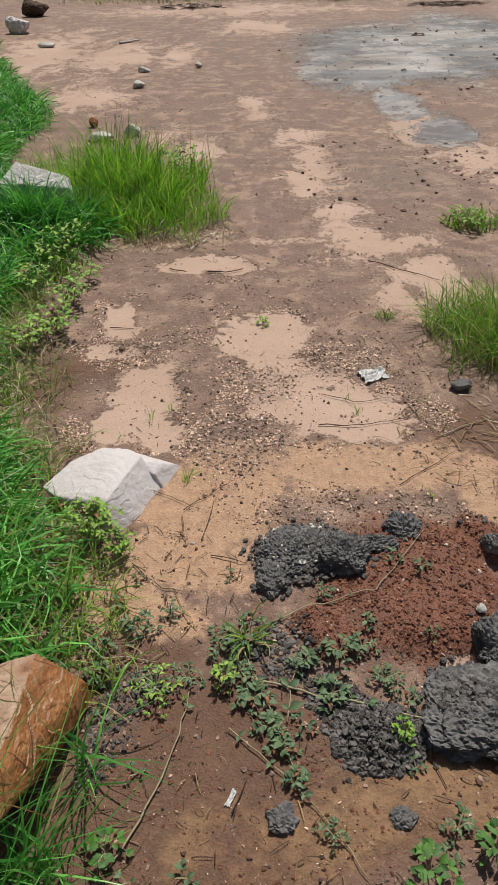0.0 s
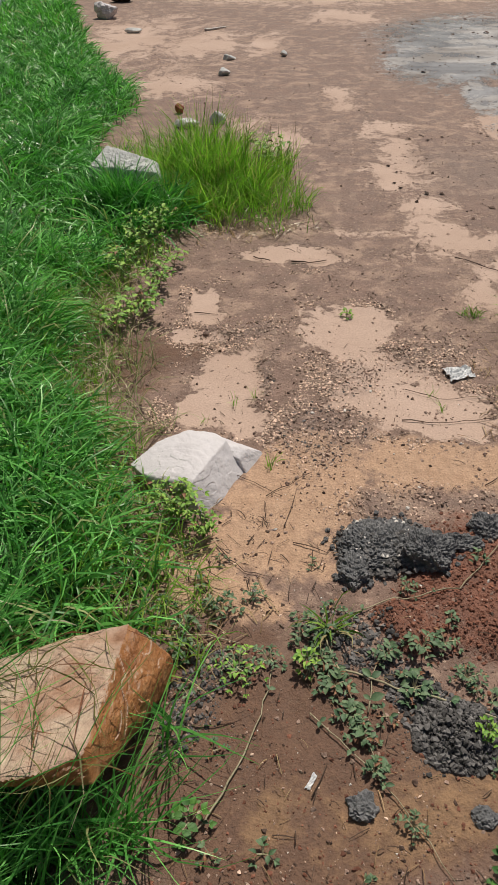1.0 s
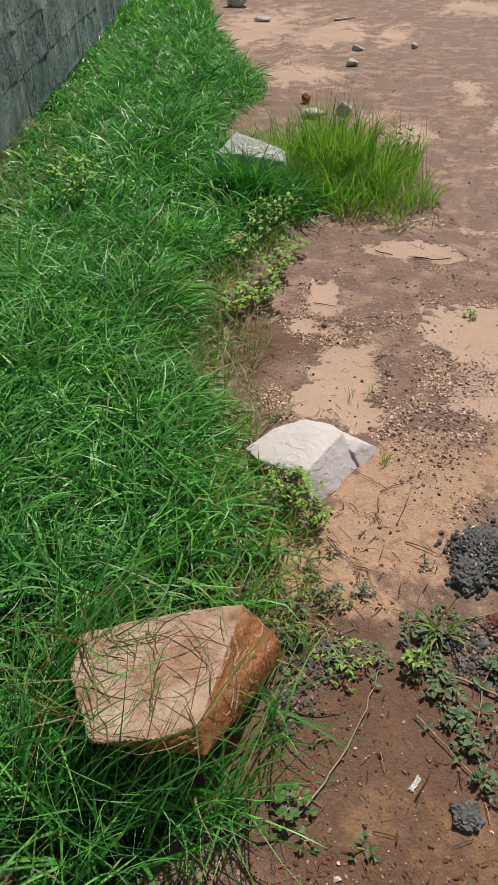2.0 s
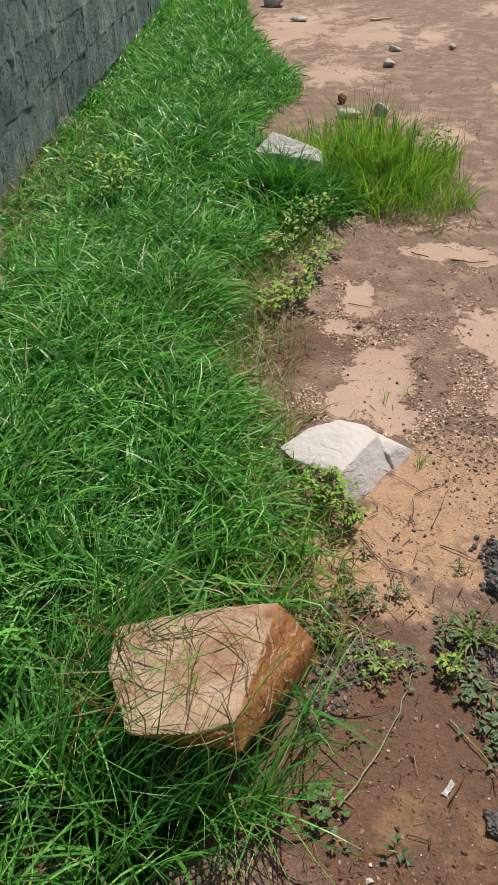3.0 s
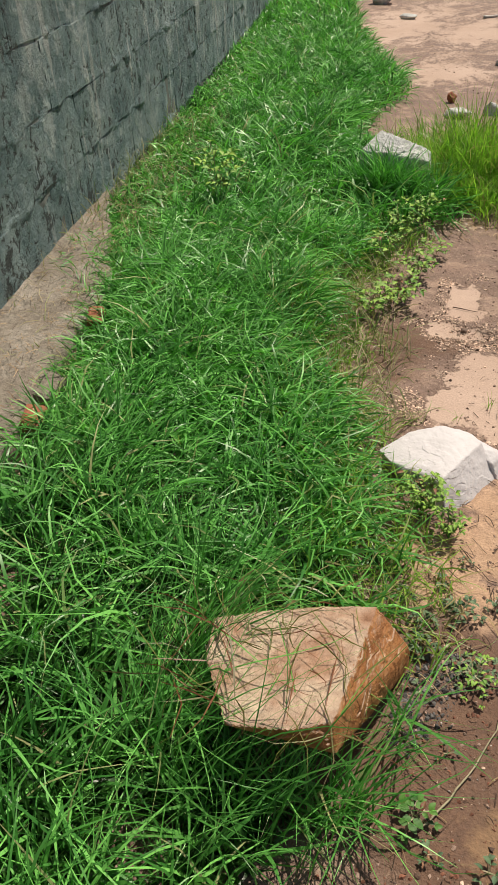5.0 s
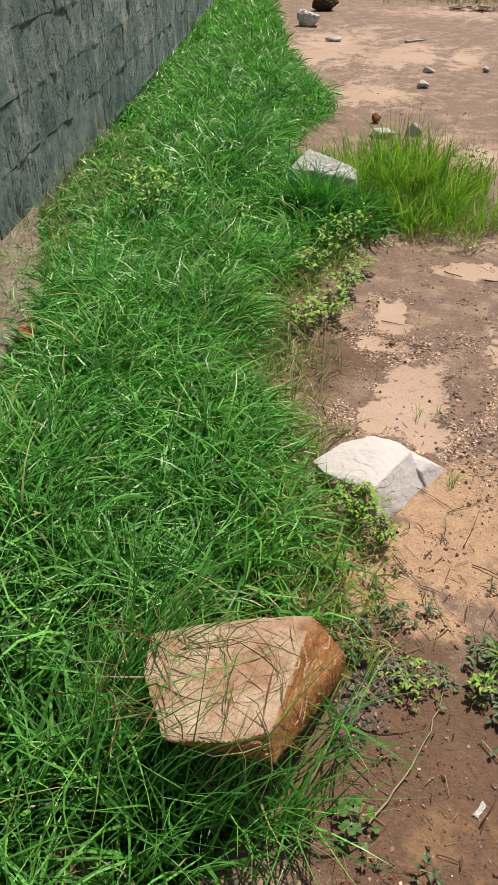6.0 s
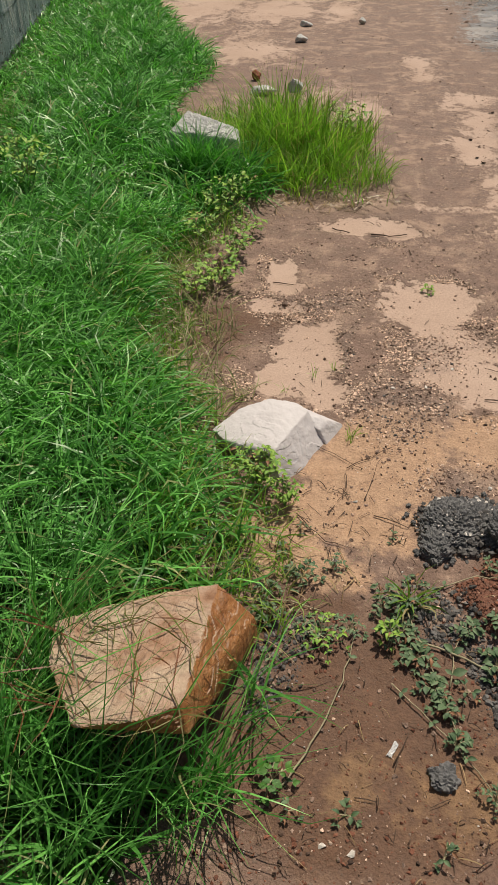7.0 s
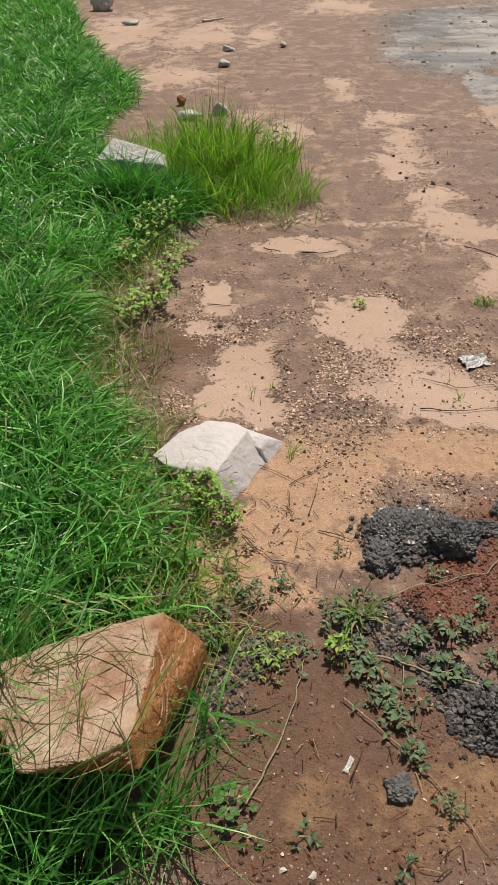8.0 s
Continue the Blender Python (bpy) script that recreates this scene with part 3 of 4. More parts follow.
FRAGMENTS = [fragment_mesh(k * 4.1) for k in range(4)]
rng = random.Random(19)
for lump in [o for o in scene.objects if o.name.startswith("rubble_lump")]:
    size = lump.dimensions if lump.dimensions.x > 0 else Vector((0.1, 0.1, 0.05))
    for _ in range(int(5 + size.x * 60) if size.x > 0.09 else 0):
        a, far = rng.uniform(0, 6.283), rng.uniform(0.95, 1.3)
        bit = new("fragment", rng.choice(FRAGMENTS))
        bit.parent = lump
        scale = rng.uniform(0.008, 0.02)
        at = lump.matrix_world @ Vector((math.cos(a) * size.x / 2 * far, math.sin(a) * size.y / 2 * far, 0))
        local = lump.matrix_world.inverted() @ Vector((at.x, at.y, ground_z(at.x, at.y) + scale * 0.25))
        bit.matrix_basis = Matrix.Translation(local) @ pose(0, 0, 0, 0, 0, rng.uniform(0, 360)) @ Matrix.Diagonal((scale, scale, scale, 1))


# ---- grass ----
def blades(name, roots, mat, length, width, bend, spread=1.0, levels=5, seed=1, lean=None, swirl=0.0, flat=0.0):
    """Arching tapered blades. roots: rows of x, y, z, length factor."""
    rng = np.random.default_rng(seed)
    r = np.array(roots)
    nb = len(r)
    h = length * r[:, 3] * rng.uniform(0.6, 1.25, nb)
    head = rng.uniform(0, 2 * np.pi, nb)
    if swirl:
        drift = np.array([6.0 * noise.noise((x * 3.3, y * 3.3, 14)) + 3.0 * noise.noise((x * 9, y * 9, 15)) for x, y in r[:, :2].tolist()])
        head = np.where(rng.random(nb) < swirl, drift + rng.normal(0, 0.5, nb), head)
    if lean is not None:
        head = np.where(rng.random(nb) < lean[1], lean[0] + rng.normal(0, 0.6, nb), head)
    b = rng.uniform(bend[0], bend[1], nb)
    th0 = flat + rng.uniform(0.0, 0.45, nb) * spread
    th1 = th0 + b
    s = np.linspace(0, 1, levels)
    out, up = np.zeros((nb, levels)), np.zeros((nb, levels))
    for k in range(1, levels):
        sm = (s[k] + s[k - 1]) / 2
        th = th0 + (th1 - th0) * sm
        d = h * (s[k] - s[k - 1])
        out[:, k] = out[:, k - 1] + np.sin(th) * d
        up[:, k] = up[:, k - 1] + np.cos(th) * d
    curl = rng.normal(0, 0.35, nb)[:, None] * s[None, :] ** 2
    ca, sa = np.cos(head[:, None] + curl), np.sin(head[:, None] + curl)
    cx, cy, cz = r[:, 0:1] + out * ca, r[:, 1:2] + out * sa, r[:, 2:3] + up
    w = (width * rng.uniform(0.6, 1.3, nb))[:, None] * np.array([0.75, 1.0, 0.9, 0.6, 0.05] if levels == 5 else [0.4] + list(np.linspace(1, 0.05, levels - 1)))[None, :] / 2
    twist = rng.normal(0, 0.7, nb)[:, None] + np.zeros((1, levels))
    px, py, pz = -sa * np.cos(twist), ca * np.cos(twist), np.sin(twist)
    v = np.empty((nb, levels, 2, 3), np.float32)
    for side, sg in ((0, -1), (1, 1)):
        v[:, :, side, 0], v[:, :, side, 1], v[:, :, side, 2] = cx + sg * w * px, cy + sg * w * py, np.maximum(cz + sg * w * pz, -0.02)
    base = (np.arange(nb) * levels * 2)[:, None, None]
    k = (np.arange(levels - 1) * 2)[None, :, None]
    quad = np.array([0, 1, 3, 2])[None, None, :]
    idx = (base + k + quad).reshape(-1)
    me = bpy.data.meshes.new(name)
    nf = nb * (levels - 1)
    me.vertices.add(nb * levels * 2)
    me.vertices.foreach_set("co", v.reshape(-1))
    me.loops.add(nf * 4)
    me.loops.foreach_set("vertex_index", idx.astype(np.int32))
    me.polygons.add(nf)
    me.polygons.foreach_set("loop_start", (np.arange(nf) * 4).astype(np.int32))
    me.update(calc_edges=True)
    me.shade_smooth()
    me.materials.append(mat)
    return new(name, me)


def in_rock(x, y):
    return (-0.84 < x < -0.46 and 0.62 < y < 1.0) or (-0.70 < x < -0.30 and 1.60 < y < 1.9) or (-1.45 < x < -1.03 and 4.02 < y < 4.25)


def on_footing(x, y):
    p = wall_pose.inverted() @ Vector((x, y, 0))
    return p.x < 0.0 or (p.x < 0.38 - 0.42 * max(0.0, p.y + 0.05) + 0.04 * noise.noise((p.y * 9, p.x * 9, 2)) and p.y < 1.1)


def strip_roots(count, y0, y1, seed, inset=0.0, depth=None, tall=1.0):
    """Roots in the strip between the wall and its open edge."""
    rng = random.Random(seed)
    rows = []
    while len(rows) < count:
        y = rng.uniform(y0, y1)
        e = edge_x(y) - inset + 0.10 * noise.noise((y * 2.3, 0, 1)) + 0.05 * noise.noise((y * 7, 0, 2))
        lo = max(wall_x(y), e - depth) if depth else wall_x(y)
        x = rng.uniform(lo, e)
        if in_rock(x, y) or on_footing(x, y):
            continue
        if y < 1.3 and depth is None and noise.noise((x * 6.5, y * 6.5, 31)) < -0.12 + 0.2 * rng.random():
            continue
        if depth is None and rng.random() > min(1.0, (e - x) / 0.12 + 0.2):
            continue
        lump = (0.85 + 0.35 * noise.noise((x * 2.2, y * 2.2, 8))) * min(1.0, 0.55 + max(0.0, x - wall_x(y) - 0.3) * 1.2)
        rows.append((x, y, ground_z(x, y) - 0.005, tall * lump * (0.7 + 0.3 * min(1.0, (e - x) / 0.25))))
    return rows


def footing_roots(count, seed):
    """Roots in the cracks along the wall's foot and the outer edge of its footing."""
    rng = random.Random(seed)
    rows = []
    while len(rows) < count:
        v = rng.uniform(-0.4, 3.2)
        p = wall_pose @ Vector((rng.choice((rng.uniform(0.0, 0.05), rng.uniform(0.15, 0.45))), v, 0))
        if v < 0.4 and rng.random() < 0.6:
            continue
        rows.append((p.x, p.y, 0.05, rng.uniform(0.5, 1.2)))
    return rows


LAWN_LABEL = "lush green long grass along the wall"
tagged(blades("grass", strip_roots(1700, 0.05, 1.15, 11), GRASS, 0.38, 0.0098, (0.8, 2.2), 1.5, 6, seed=12, swirl=0.4), LAWN_LABEL, "grass", kind="stuff")
tagged(blades("grass", strip_roots(12500, 1.0, 3.2, 1), GRASS, 0.34, 0.0076, (0.9, 2.4), 1.5, seed=2, swirl=0.4), LAWN_LABEL, "grass", kind="stuff")
tagged(blades("grass", strip_roots(18500, 3.0, 9.0, 3), GRASS, 0.33, 0.0105, (0.8, 2.3), 1.5, seed=4, swirl=0.4), LAWN_LABEL, "grass", kind="stuff")
tagged(blades("grass", strip_roots(13000, 9.0, 22.0, 5), GRASS, 0.34, 0.019, (0.5, 1.9), 1.3, seed=6), LAWN_LABEL, "grass", kind="stuff")
# added low layer: its dark blades stand for shade under the long grass
tagged(blades("undergrowth", strip_roots(7000, 0.05, 1.25, 63, inset=0.02) + strip_roots(2000, 1.2, 3.0, 61, inset=0.10) + strip_roots(12000, 3.0, 10.0, 67, inset=0.06), SHADE_GRASS, 0.17, 0.011, (0.2, 1.8), 1.6, 4, seed=62), "low dark green blades standing for the shade below the long grass", "grass", kind="stuff")
fringe = blades("grass_fringe", strip_roots(2300, 0.95, 3.5, 7, inset=-0.16, depth=0.42, tall=0.75), EDGE_GRASS, 0.30, 0.0044, (0.5, 2.0), 1.6, seed=8)
tagged(fringe, "thin yellowish grass fringe at the strip's edge", "grass", kind="stuff")
sparse = blades("grass_fringe", strip_roots(520, 1.75, 3.0, 64, inset=-0.32, depth=0.34, tall=0.8), DRY_GRASS, 0.27, 0.0042, (0.4, 1.9), 1.6, seed=65)
tagged(sparse, "sparse half-dry grass on the mud beside the strip", "grass", kind="stuff")
wall_foot = blades("grass_fringe", footing_roots(900, 18), DRY_GRASS, 0.22, 0.0035, (0.4, 2.0), 1.5, seed=19)
tagged(wall_foot, "sparse dry grass at the foot of the wall", "grass", kind="stuff")


def rock_top(x, y):
    """Height of the ochre rock's upper face."""
    return 0.205 + 0.24 * (0.97 - y) - 0.03 * (x + 0.65)


def rock_sprigs_and_shadows():
    """Fine blades lying loosely over the ochre rock; some stand for shadows of blades."""
    rng = random.Random(44)
    rows = []
    for _ in range(120):
        x, y = rng.uniform(-0.86, -0.50), rng.uniform(0.55, 0.93)
        rows.append((x, y, rock_top(x, y) + rng.uniform(0.004, 0.028), rng.uniform(0.5, 1.4)))
    return rows


def over_rock():
    """Blades that arch over the ochre rock from its two grassy sides."""
    rng = random.Random(12)
    rows = []
    for _ in range(120):
        rows.append((rng.uniform(-1.0, -0.86), rng.uniform(0.50, 0.95), 0.0, rng.uniform(0.55, 0.95)))
    for _ in range(75):
        rows.append((rng.uniform(-0.90, -0.50), rng.uniform(0.42, 0.53), 0.0, rng.uniform(0.6, 1.0)))
    return rows


def clump_roots(cx, cy, rx, ry, count, seed):
    rng = random.Random(seed)
    rows = []
    while len(rows) < count:
        a, d = rng.uniform(0, 6.283), math.sqrt(rng.random())
        x, y = cx + rx * d * math.cos(a), cy + ry * d * math.sin(a)
        if not in_rock(x, y):
            rows.append((x, y, ground_z(x, y) - 0.005, 1.05 - 0.35 * d + 0.3 * noise.noise((x * 5, y * 5, 2))))
    return rows


edge_roots = [(-0.90 + 0.07 * ((k * 0.618) % 1.0), 0.48 + 0.005 * k, 0.12, 0.7 + 0.5 * ((k * 0.37) % 1.0)) for k in range(85)]
tagged(blades("grass_tuft", edge_roots, GRASS, 0.34, 0.0065, (0.5, 1.5), 1.2, 7, seed=48, lean=(radians(15), 0.8)), "green grass blades bending over the edge of the ochre rock", "grass", kind="stuff")
leaning = blades("grass_tuft", over_rock(), GRASS, 0.62, 0.005, (0.5, 1.15), 0.8, 8, seed=9, lean=(radians(35), 0.75))
tagged(leaning, "long green grass blades arching over the ochre rock", "grass", kind="stuff")
tagged(blades("grass_sprigs", rock_sprigs_and_shadows(), SEED_SHADE_GRASS, 0.15, 0.0030, (-0.1, 0.3), 0.7, 4, seed=45, flat=1.2), "fine olive-brown grass blades over the ochre rock, some standing for blade shadows", "grass", kind="stuff")
foot = blades("grass_tuft", clump_roots(-0.66, 0.56, 0.2, 0.05, 170, 13) + clump_roots(-0.47, 0.60, 0.05, 0.05, 50, 14) + clump_roots(-0.43, 0.80, 0.03, 0.06, 26, 16), GRASS, 0.32, 0.0062, (0.4, 1.8), 1.1, 6, seed=15)
tagged(foot, "green grass tuft at the foot of the ochre rock", "grass", kind="stuff")
behind = blades("grass", strip_roots(3000, -2.5, 0.1, 16), GRASS, 0.36, 0.009, (0.7, 2.0), 1.4, seed=17)
tagged(behind, "lush green long grass along the wall", "grass", kind="stuff")


veil = blades("grass", clump_roots(-1.24, 3.93, 0.32, 0.08, 800, 25), GRASS, 0.36, 0.009, (0.3, 1.5), 1.0, seed=26)
tagged(veil, "long green grass in front of the pale rock", "grass", kind="stuff")


def sparse_roots(cx, cy, rx, ry, count, seed):
    """Roots of a clump that thins out raggedly towards its rim."""
    rng = random.Random(seed)
    rows = []
    while len(rows) < count:
        x, y = cx + rx * rng.uniform(-1, 1), cy + ry * rng.uniform(-1, 1)
        d = math.hypot((x - cx) / rx, (y - cy) / ry)
        keep = 1.15 - d + 0.9 * noise.noise((x * 4.5, y * 4.5, 6))
        if rng.random() < keep and not in_rock(x, y):
            rows.append((x, y, ground_z(x, y) - 0.005, max(0.35, 1.1 - 0.5 * d + 0.3 * noise.noise((x * 5, y * 5, 2)))))
    return rows


tall = blades("grass_clump", sparse_roots(-0.88, 4.42, 0.56, 0.50, 2400, 21), TALL_GRASS, 0.42, 0.0062, (0.1, 1.3), 1.0, seed=22)
tagged(tall, "tall yellowish-green grass clump beside bare mud", "grass", kind="stuff")
short = blades("grass_clump", sparse_roots(-0.62, 4.12, 0.44, 0.40, 1500, 27), TALL_GRASS, 0.27, 0.005, (0.3, 1.6), 1.2, seed=28)
tagged(short, "shorter yellowish-green grass round the tall clump", "grass", kind="stuff")
stalks = blades("grass_stalks", sparse_roots(-0.85, 4.45, 0.75, 0.5, 80, 23), SEED_SHADE_GRASS, 0.50, 0.0038, (0.0, 0.35), 0.4, seed=24)
tagged(stalks, "thin brown seed stalks above the tall grass", "grass", kind="stuff")
far_tufts = blades("grass_clump", sparse_roots(-1.2, 15.2, 2.2, 0.8, 900, 37) + sparse_roots(1.9, 14.6, 1.2, 0.4, 420, 38) + sparse_roots(4.4, 15.0, 1.4, 0.6, 420, 39), DRY_GRASS, 0.22, 0.014, (0.3, 1.4), 1.2, seed=40)
tagged(far_tufts, "sparse olive grass beyond the shallow puddle", "grass", kind="stuff")
right_clump = blades("grass_clump", sparse_roots(1.0, 2.60, 0.32, 0.36, 1500, 31), EDGE_GRASS, 0.32, 0.0045, (0.3, 1.5), 1.2, seed=32)
tagged(right_clump, "green grass clump standing in reddish mud", "grass", kind="stuff")
low_clump = blades("grass_clump", clump_roots(1.20, 3.95, 0.16, 0.14, 220, 33), EDGE_GRASS, 0.12, 0.008, (0.5, 1.5), 1.4, seed=34)
tagged(low_clump, "low yellow-green grass tuft on sand", "grass", kind="stuff")
tiny_tuft = blades("grass_clump", clump_roots(0.54, 2.86, 0.05, 0.05, 60, 35), EDGE_GRASS, 0.07, 0.004, (0.5, 1.5), 1.4, seed=36)
tagged(tiny_tuft, "small grass tuft on reddish mud", "grass", kind="stuff")
spider = blades("grass_clump", clump_roots(-0.075, 1.125, 0.018, 0.018, 26, 46), EDGE_GRASS, 0.13, 0.006, (0.3, 1.3), 2.4, seed=47)
tagged(spider, "flat spidery grass tuft among grey-green weeds", "grass", "grass sprigs")
for k, (x, y) in enumerate(((-0.42, 2.12), (-0.36, 2.16), (0.30, 2.22), (0.50, 1.66), (-0.27, 1.75), (-0.25, 1.79), (0.33, 2.12), (-0.52, 2.0), (0.92, 3.2))):
    sprig = blades("grass_sprig", clump_roots(x, y, 0.012, 0.012, 7, 70 + k), EDGE_GRASS, 0.075, 0.003, (0.2, 1.2), 1.3, seed=80 + k)
    tagged(sprig, "tiny sprig of thin dry-green grass", "grass", "grass sprigs")


# ---- loose ground cover ----
OCTA = [(1, 0, 0), (-1, 0, 0), (0, 1, 0), (0, -1, 0), (0, 0, 1), (0, 0, -0.6)]
OCTA_F = [(0, 2, 4), (2, 1, 4), (1, 3, 4), (3, 0, 4), (2, 0, 5), (1, 2, 5), (3, 1, 5), (0, 3, 5)]


ICO = [(a / 1.9, b / 1.9, c / 1.9) for a, b, c in ((-1, 1.618, 0), (1, 1.618, 0), (-1, -1.618, 0), (1, -1.618, 0), (0, -1, 1.618), (0, 1, 1.618), (0, -1, -1.618), (0, 1, -1.618), (1.618, 0, -1), (1.618, 0, 1), (-1.618, 0, -1), (-1.618, 0, 1))]
ICO_F = [(0, 11, 5), (0, 5, 1), (0, 1, 7), (0, 7, 10), (0, 10, 11), (1, 5, 9), (5, 11, 4), (11, 10, 2), (10, 7, 6), (7, 1, 8), (3, 9, 4), (3, 4, 2), (3, 2, 6), (3, 6, 8), (3, 8, 9), (4, 9, 5), (2, 4, 11), (6, 2, 10), (8, 6, 7), (9, 8, 1)]


def pebbles(name, count, pick, mat, size, label, seed, flat=0.65, category="gravel", heap=None):
    """Angular grains lying on the ground. pick(rng) gives x, y or None; size: smallest and largest, most of them small."""
    rng = random.Random(seed)
    verts, faces = [], []
    made = 0
    while made < count:
        spot = pick(rng)
        if not spot or (in_rock(*spot)):
            continue
        x, y = spot
        z = ground_z(x, y)
        r = (size[0] + (size[1] - size[0]) * rng.random() ** 4) / 2
        if heap:
            z += heap[5] + heap[4] * rng.random() * max(0.0, 1 - ((x - heap[0]) / heap[2]) ** 2 - ((y - heap[1]) / heap[3]) ** 2)
        a, sx, sy, sz = rng.uniform(0, 6.28), rng.uniform(0.7, 1.4), rng.uniform(0.7, 1.2), rng.uniform(0.7, 1.2) * flat
        ca, sa, b0 = math.cos(a), math.sin(a), len(verts)
        shape, sides, jag = (ICO, ICO_F, 0.36) if 2 * r > 0.009 and y < 3.4 else (OCTA, OCTA_F, 0.4)
        for px, py, pz in shape:
            qx, qy, qz = [c * sc + rng.uniform(-jag, jag) for c, sc in zip((px, py, pz), (sx, sy, sz))]
            verts.append((x + r * (qx * ca - qy * sa), y + r * (qx * sa + qy * ca), z + r * (qz + 0.25)))
        faces += [(b0 + i, b0 + j, b0 + k) for i, j, k in sides]
        made += 1
    return tagged(soup(name, verts, faces, mat), label, category, kind="stuff")


def around(cx, cy, rx, ry):
    def pick(rng):
        a, d = rng.uniform(0, 6.283), math.sqrt(rng.random())
        return cx + rx * d * math.cos(a), cy + ry * d * math.sin(a)
    return pick


def within_field(name, x0, x1, y0, y1, low=0.0, soft=0.4):
    def pick(rng):
        x, y = rng.uniform(x0, x1), rng.uniform(y0, y1)
        return (x, y) if rng.random() < (field(name, x, y) - low) / soft + 0.5 * noise.noise((x * 14, y * 12, 3)) else None
    return pick


def on_mud(x0, x1, y0, y1, sand_share=0.12):
    """Anywhere on bare ground, less on the smooth sand, most along its rims."""
    def pick(rng):
        x, y = rng.uniform(x0, x1), y0 + (y1 - y0) * rng.random() ** 1.3
        if x < edge_x(y) - 0.1:
            return None
        s = field("sand", x, y)
        share = sand_share if s > 0.2 else (1.0 if s > -0.35 else 0.55)
        share *= 0.35 + 1.3 * max(0.0, 0.5 + noise.noise((x * 4, y * 3.5, 12)))
        return (x, y) if rng.random() < share else None
    return pick


def crumb_spots(rng):
    x, y = rng.uniform(-0.8, 1.0), rng.uniform(1.5, 3.3)
    return (x, y) if noise.noise((x * 6, y * 5, 21)) + 0.5 * noise.noise((x * 17, y * 15, 4)) > 0.15 + 0.3 * rng.random() else None


pebbles("gravel", 8500, on_mud(-1.1, 1.4, 0.4, 3.6), GRAVEL, (0.0025, 0.012), "loose brown and buff gravel on damp earth", 41)
pebbles("gravel", 5000, within_field("gravel", -0.9, 0.9, 0.45, 3.0), GRAVEL, (0.003, 0.013), "loose brown and buff gravel on damp earth", 42)
pebbles("gravel", 3000, on_mud(-2.2, 2.6, 3.4, 9.0, 0.2), GRAVEL, (0.005, 0.022), "scattered dark crumbs on mud", 43, 0.45)
pebbles("grey_gravel", 5200, within_field("gravel", -0.15, 0.75, 0.45, 1.53, -0.15, 0.6), GREY_GRAVEL, (0.003, 0.017), "dark grey asphalt gravel round the rubble", 44, 0.8)
pebbles("grey_gravel", 700, within_field("gravel", -0.55, -0.3, 0.75, 1.05, -0.2, 0.5), GREY_GRAVEL, (0.004, 0.016), "dark grey asphalt gravel beside the ochre rock", 45, 0.8)
pebbles("grey_gravel", 500, within_field("gravel", -0.35, 0.15, 1.7, 2.3, -0.1, 0.5), GREY_GRAVEL, (0.003, 0.012), "fine grey gravel on sandy earth", 46, 0.7)
pebbles("clay_crumbs", 6500, within_field("red", 0.0, 0.85, 1.0, 1.75, -0.1, 0.4), RED_CRUMB, (0.003, 0.012), "crumbly red clay grains", 47, 0.7, "clay")
pebbles("clay_crumbs", 1500, on_mud(-0.55, 0.6, 0.42, 1.1), RED_CRUMB, (0.004, 0.012), "crumbly red clay grains", 48, 0.6, "clay")
pebbles("buff_gravel", 5500, within_field("gravel", -0.95, 0.9, 1.5, 3.0, -0.35, 0.6), BUFF_GRAVEL, (0.003, 0.012), "loose pinkish-buff gravel round the sand pans", 58)
pebbles("buff_gravel", 3000, on_mud(-1.0, 1.3, 0.5, 3.6, 0.1), BUFF_GRAVEL, (0.0025, 0.010), "loose pinkish-buff gravel on damp earth", 59)
def sand_rim(rng):
    x, y = rng.uniform(-0.95, 0.85), rng.uniform(1.75, 3.3)
    s = field("sand", x, y)
    return (x, y) if -0.6 < s < 0.06 and noise.noise((x * 5, y * 4.5, 33)) + 0.4 * noise.noise((x * 19, y * 17, 3)) > -0.05 + 0.25 * rng.random() and x > edge_x(y) + 0.12 else None


pebbles("buff_gravel", 9500, sand_rim, BUFF_GRAVEL, (0.004, 0.0125), "loose pinkish-buff gravel round the sand pans", 71, 0.5)
pebbles("earth_crumbs", 450, sand_rim, DARK_CRUMB, (0.004, 0.013), "dark earth crumbs round the sand pans", 72, 0.8)
pebbles("earth_crumbs", 1300, on_mud(-0.6, 0.85, 0.45, 2.4, 0.5), DARK_CRUMB, (0.004, 0.013), "dark earth crumbs on damp ground", 73, 0.8)
pebbles("grey_gravel", 4200, around(0.215, 0.865, 0.11, 0.09), GREY_GRAVEL, (0.004, 0.018), "heap of dark grey asphalt crumbs", 74, 0.9, heap=(0.215, 0.865, 0.11, 0.09, 0.035, 0.0))
pebbles("grey_gravel", 500, around(0.12, 0.97, 0.07, 0.06), GREY_GRAVEL, (0.005, 0.020), "dark grey asphalt crumbs among weeds", 75, 0.9)
pebbles("grey_gravel", 1400, around(0.09, 1.43, 0.16, 0.12), GREY_GRAVEL, (0.004, 0.018), "dark grey asphalt crumbs on the broken patch", 76, 0.8, heap=(0.09, 1.43, 0.16, 0.12, 0.022, 0.008))
pebbles("white_chips", 80, around(0.09, 1.43, 0.14, 0.11), WHITE_CHIP, (0.004, 0.014), "pale stone chips in the broken asphalt", 79, 0.7, heap=(0.09, 1.43, 0.16, 0.12, 0.006, 0.026))
pebbles("grey_gravel", 900, around(0.475, 0.91, 0.12, 0.09), GREY_GRAVEL, (0.005, 0.020), "dark grey asphalt crumbs on the broken slab", 80, 0.7, heap=(0.475, 0.91, 0.17, 0.14, 0.008, 0.044))
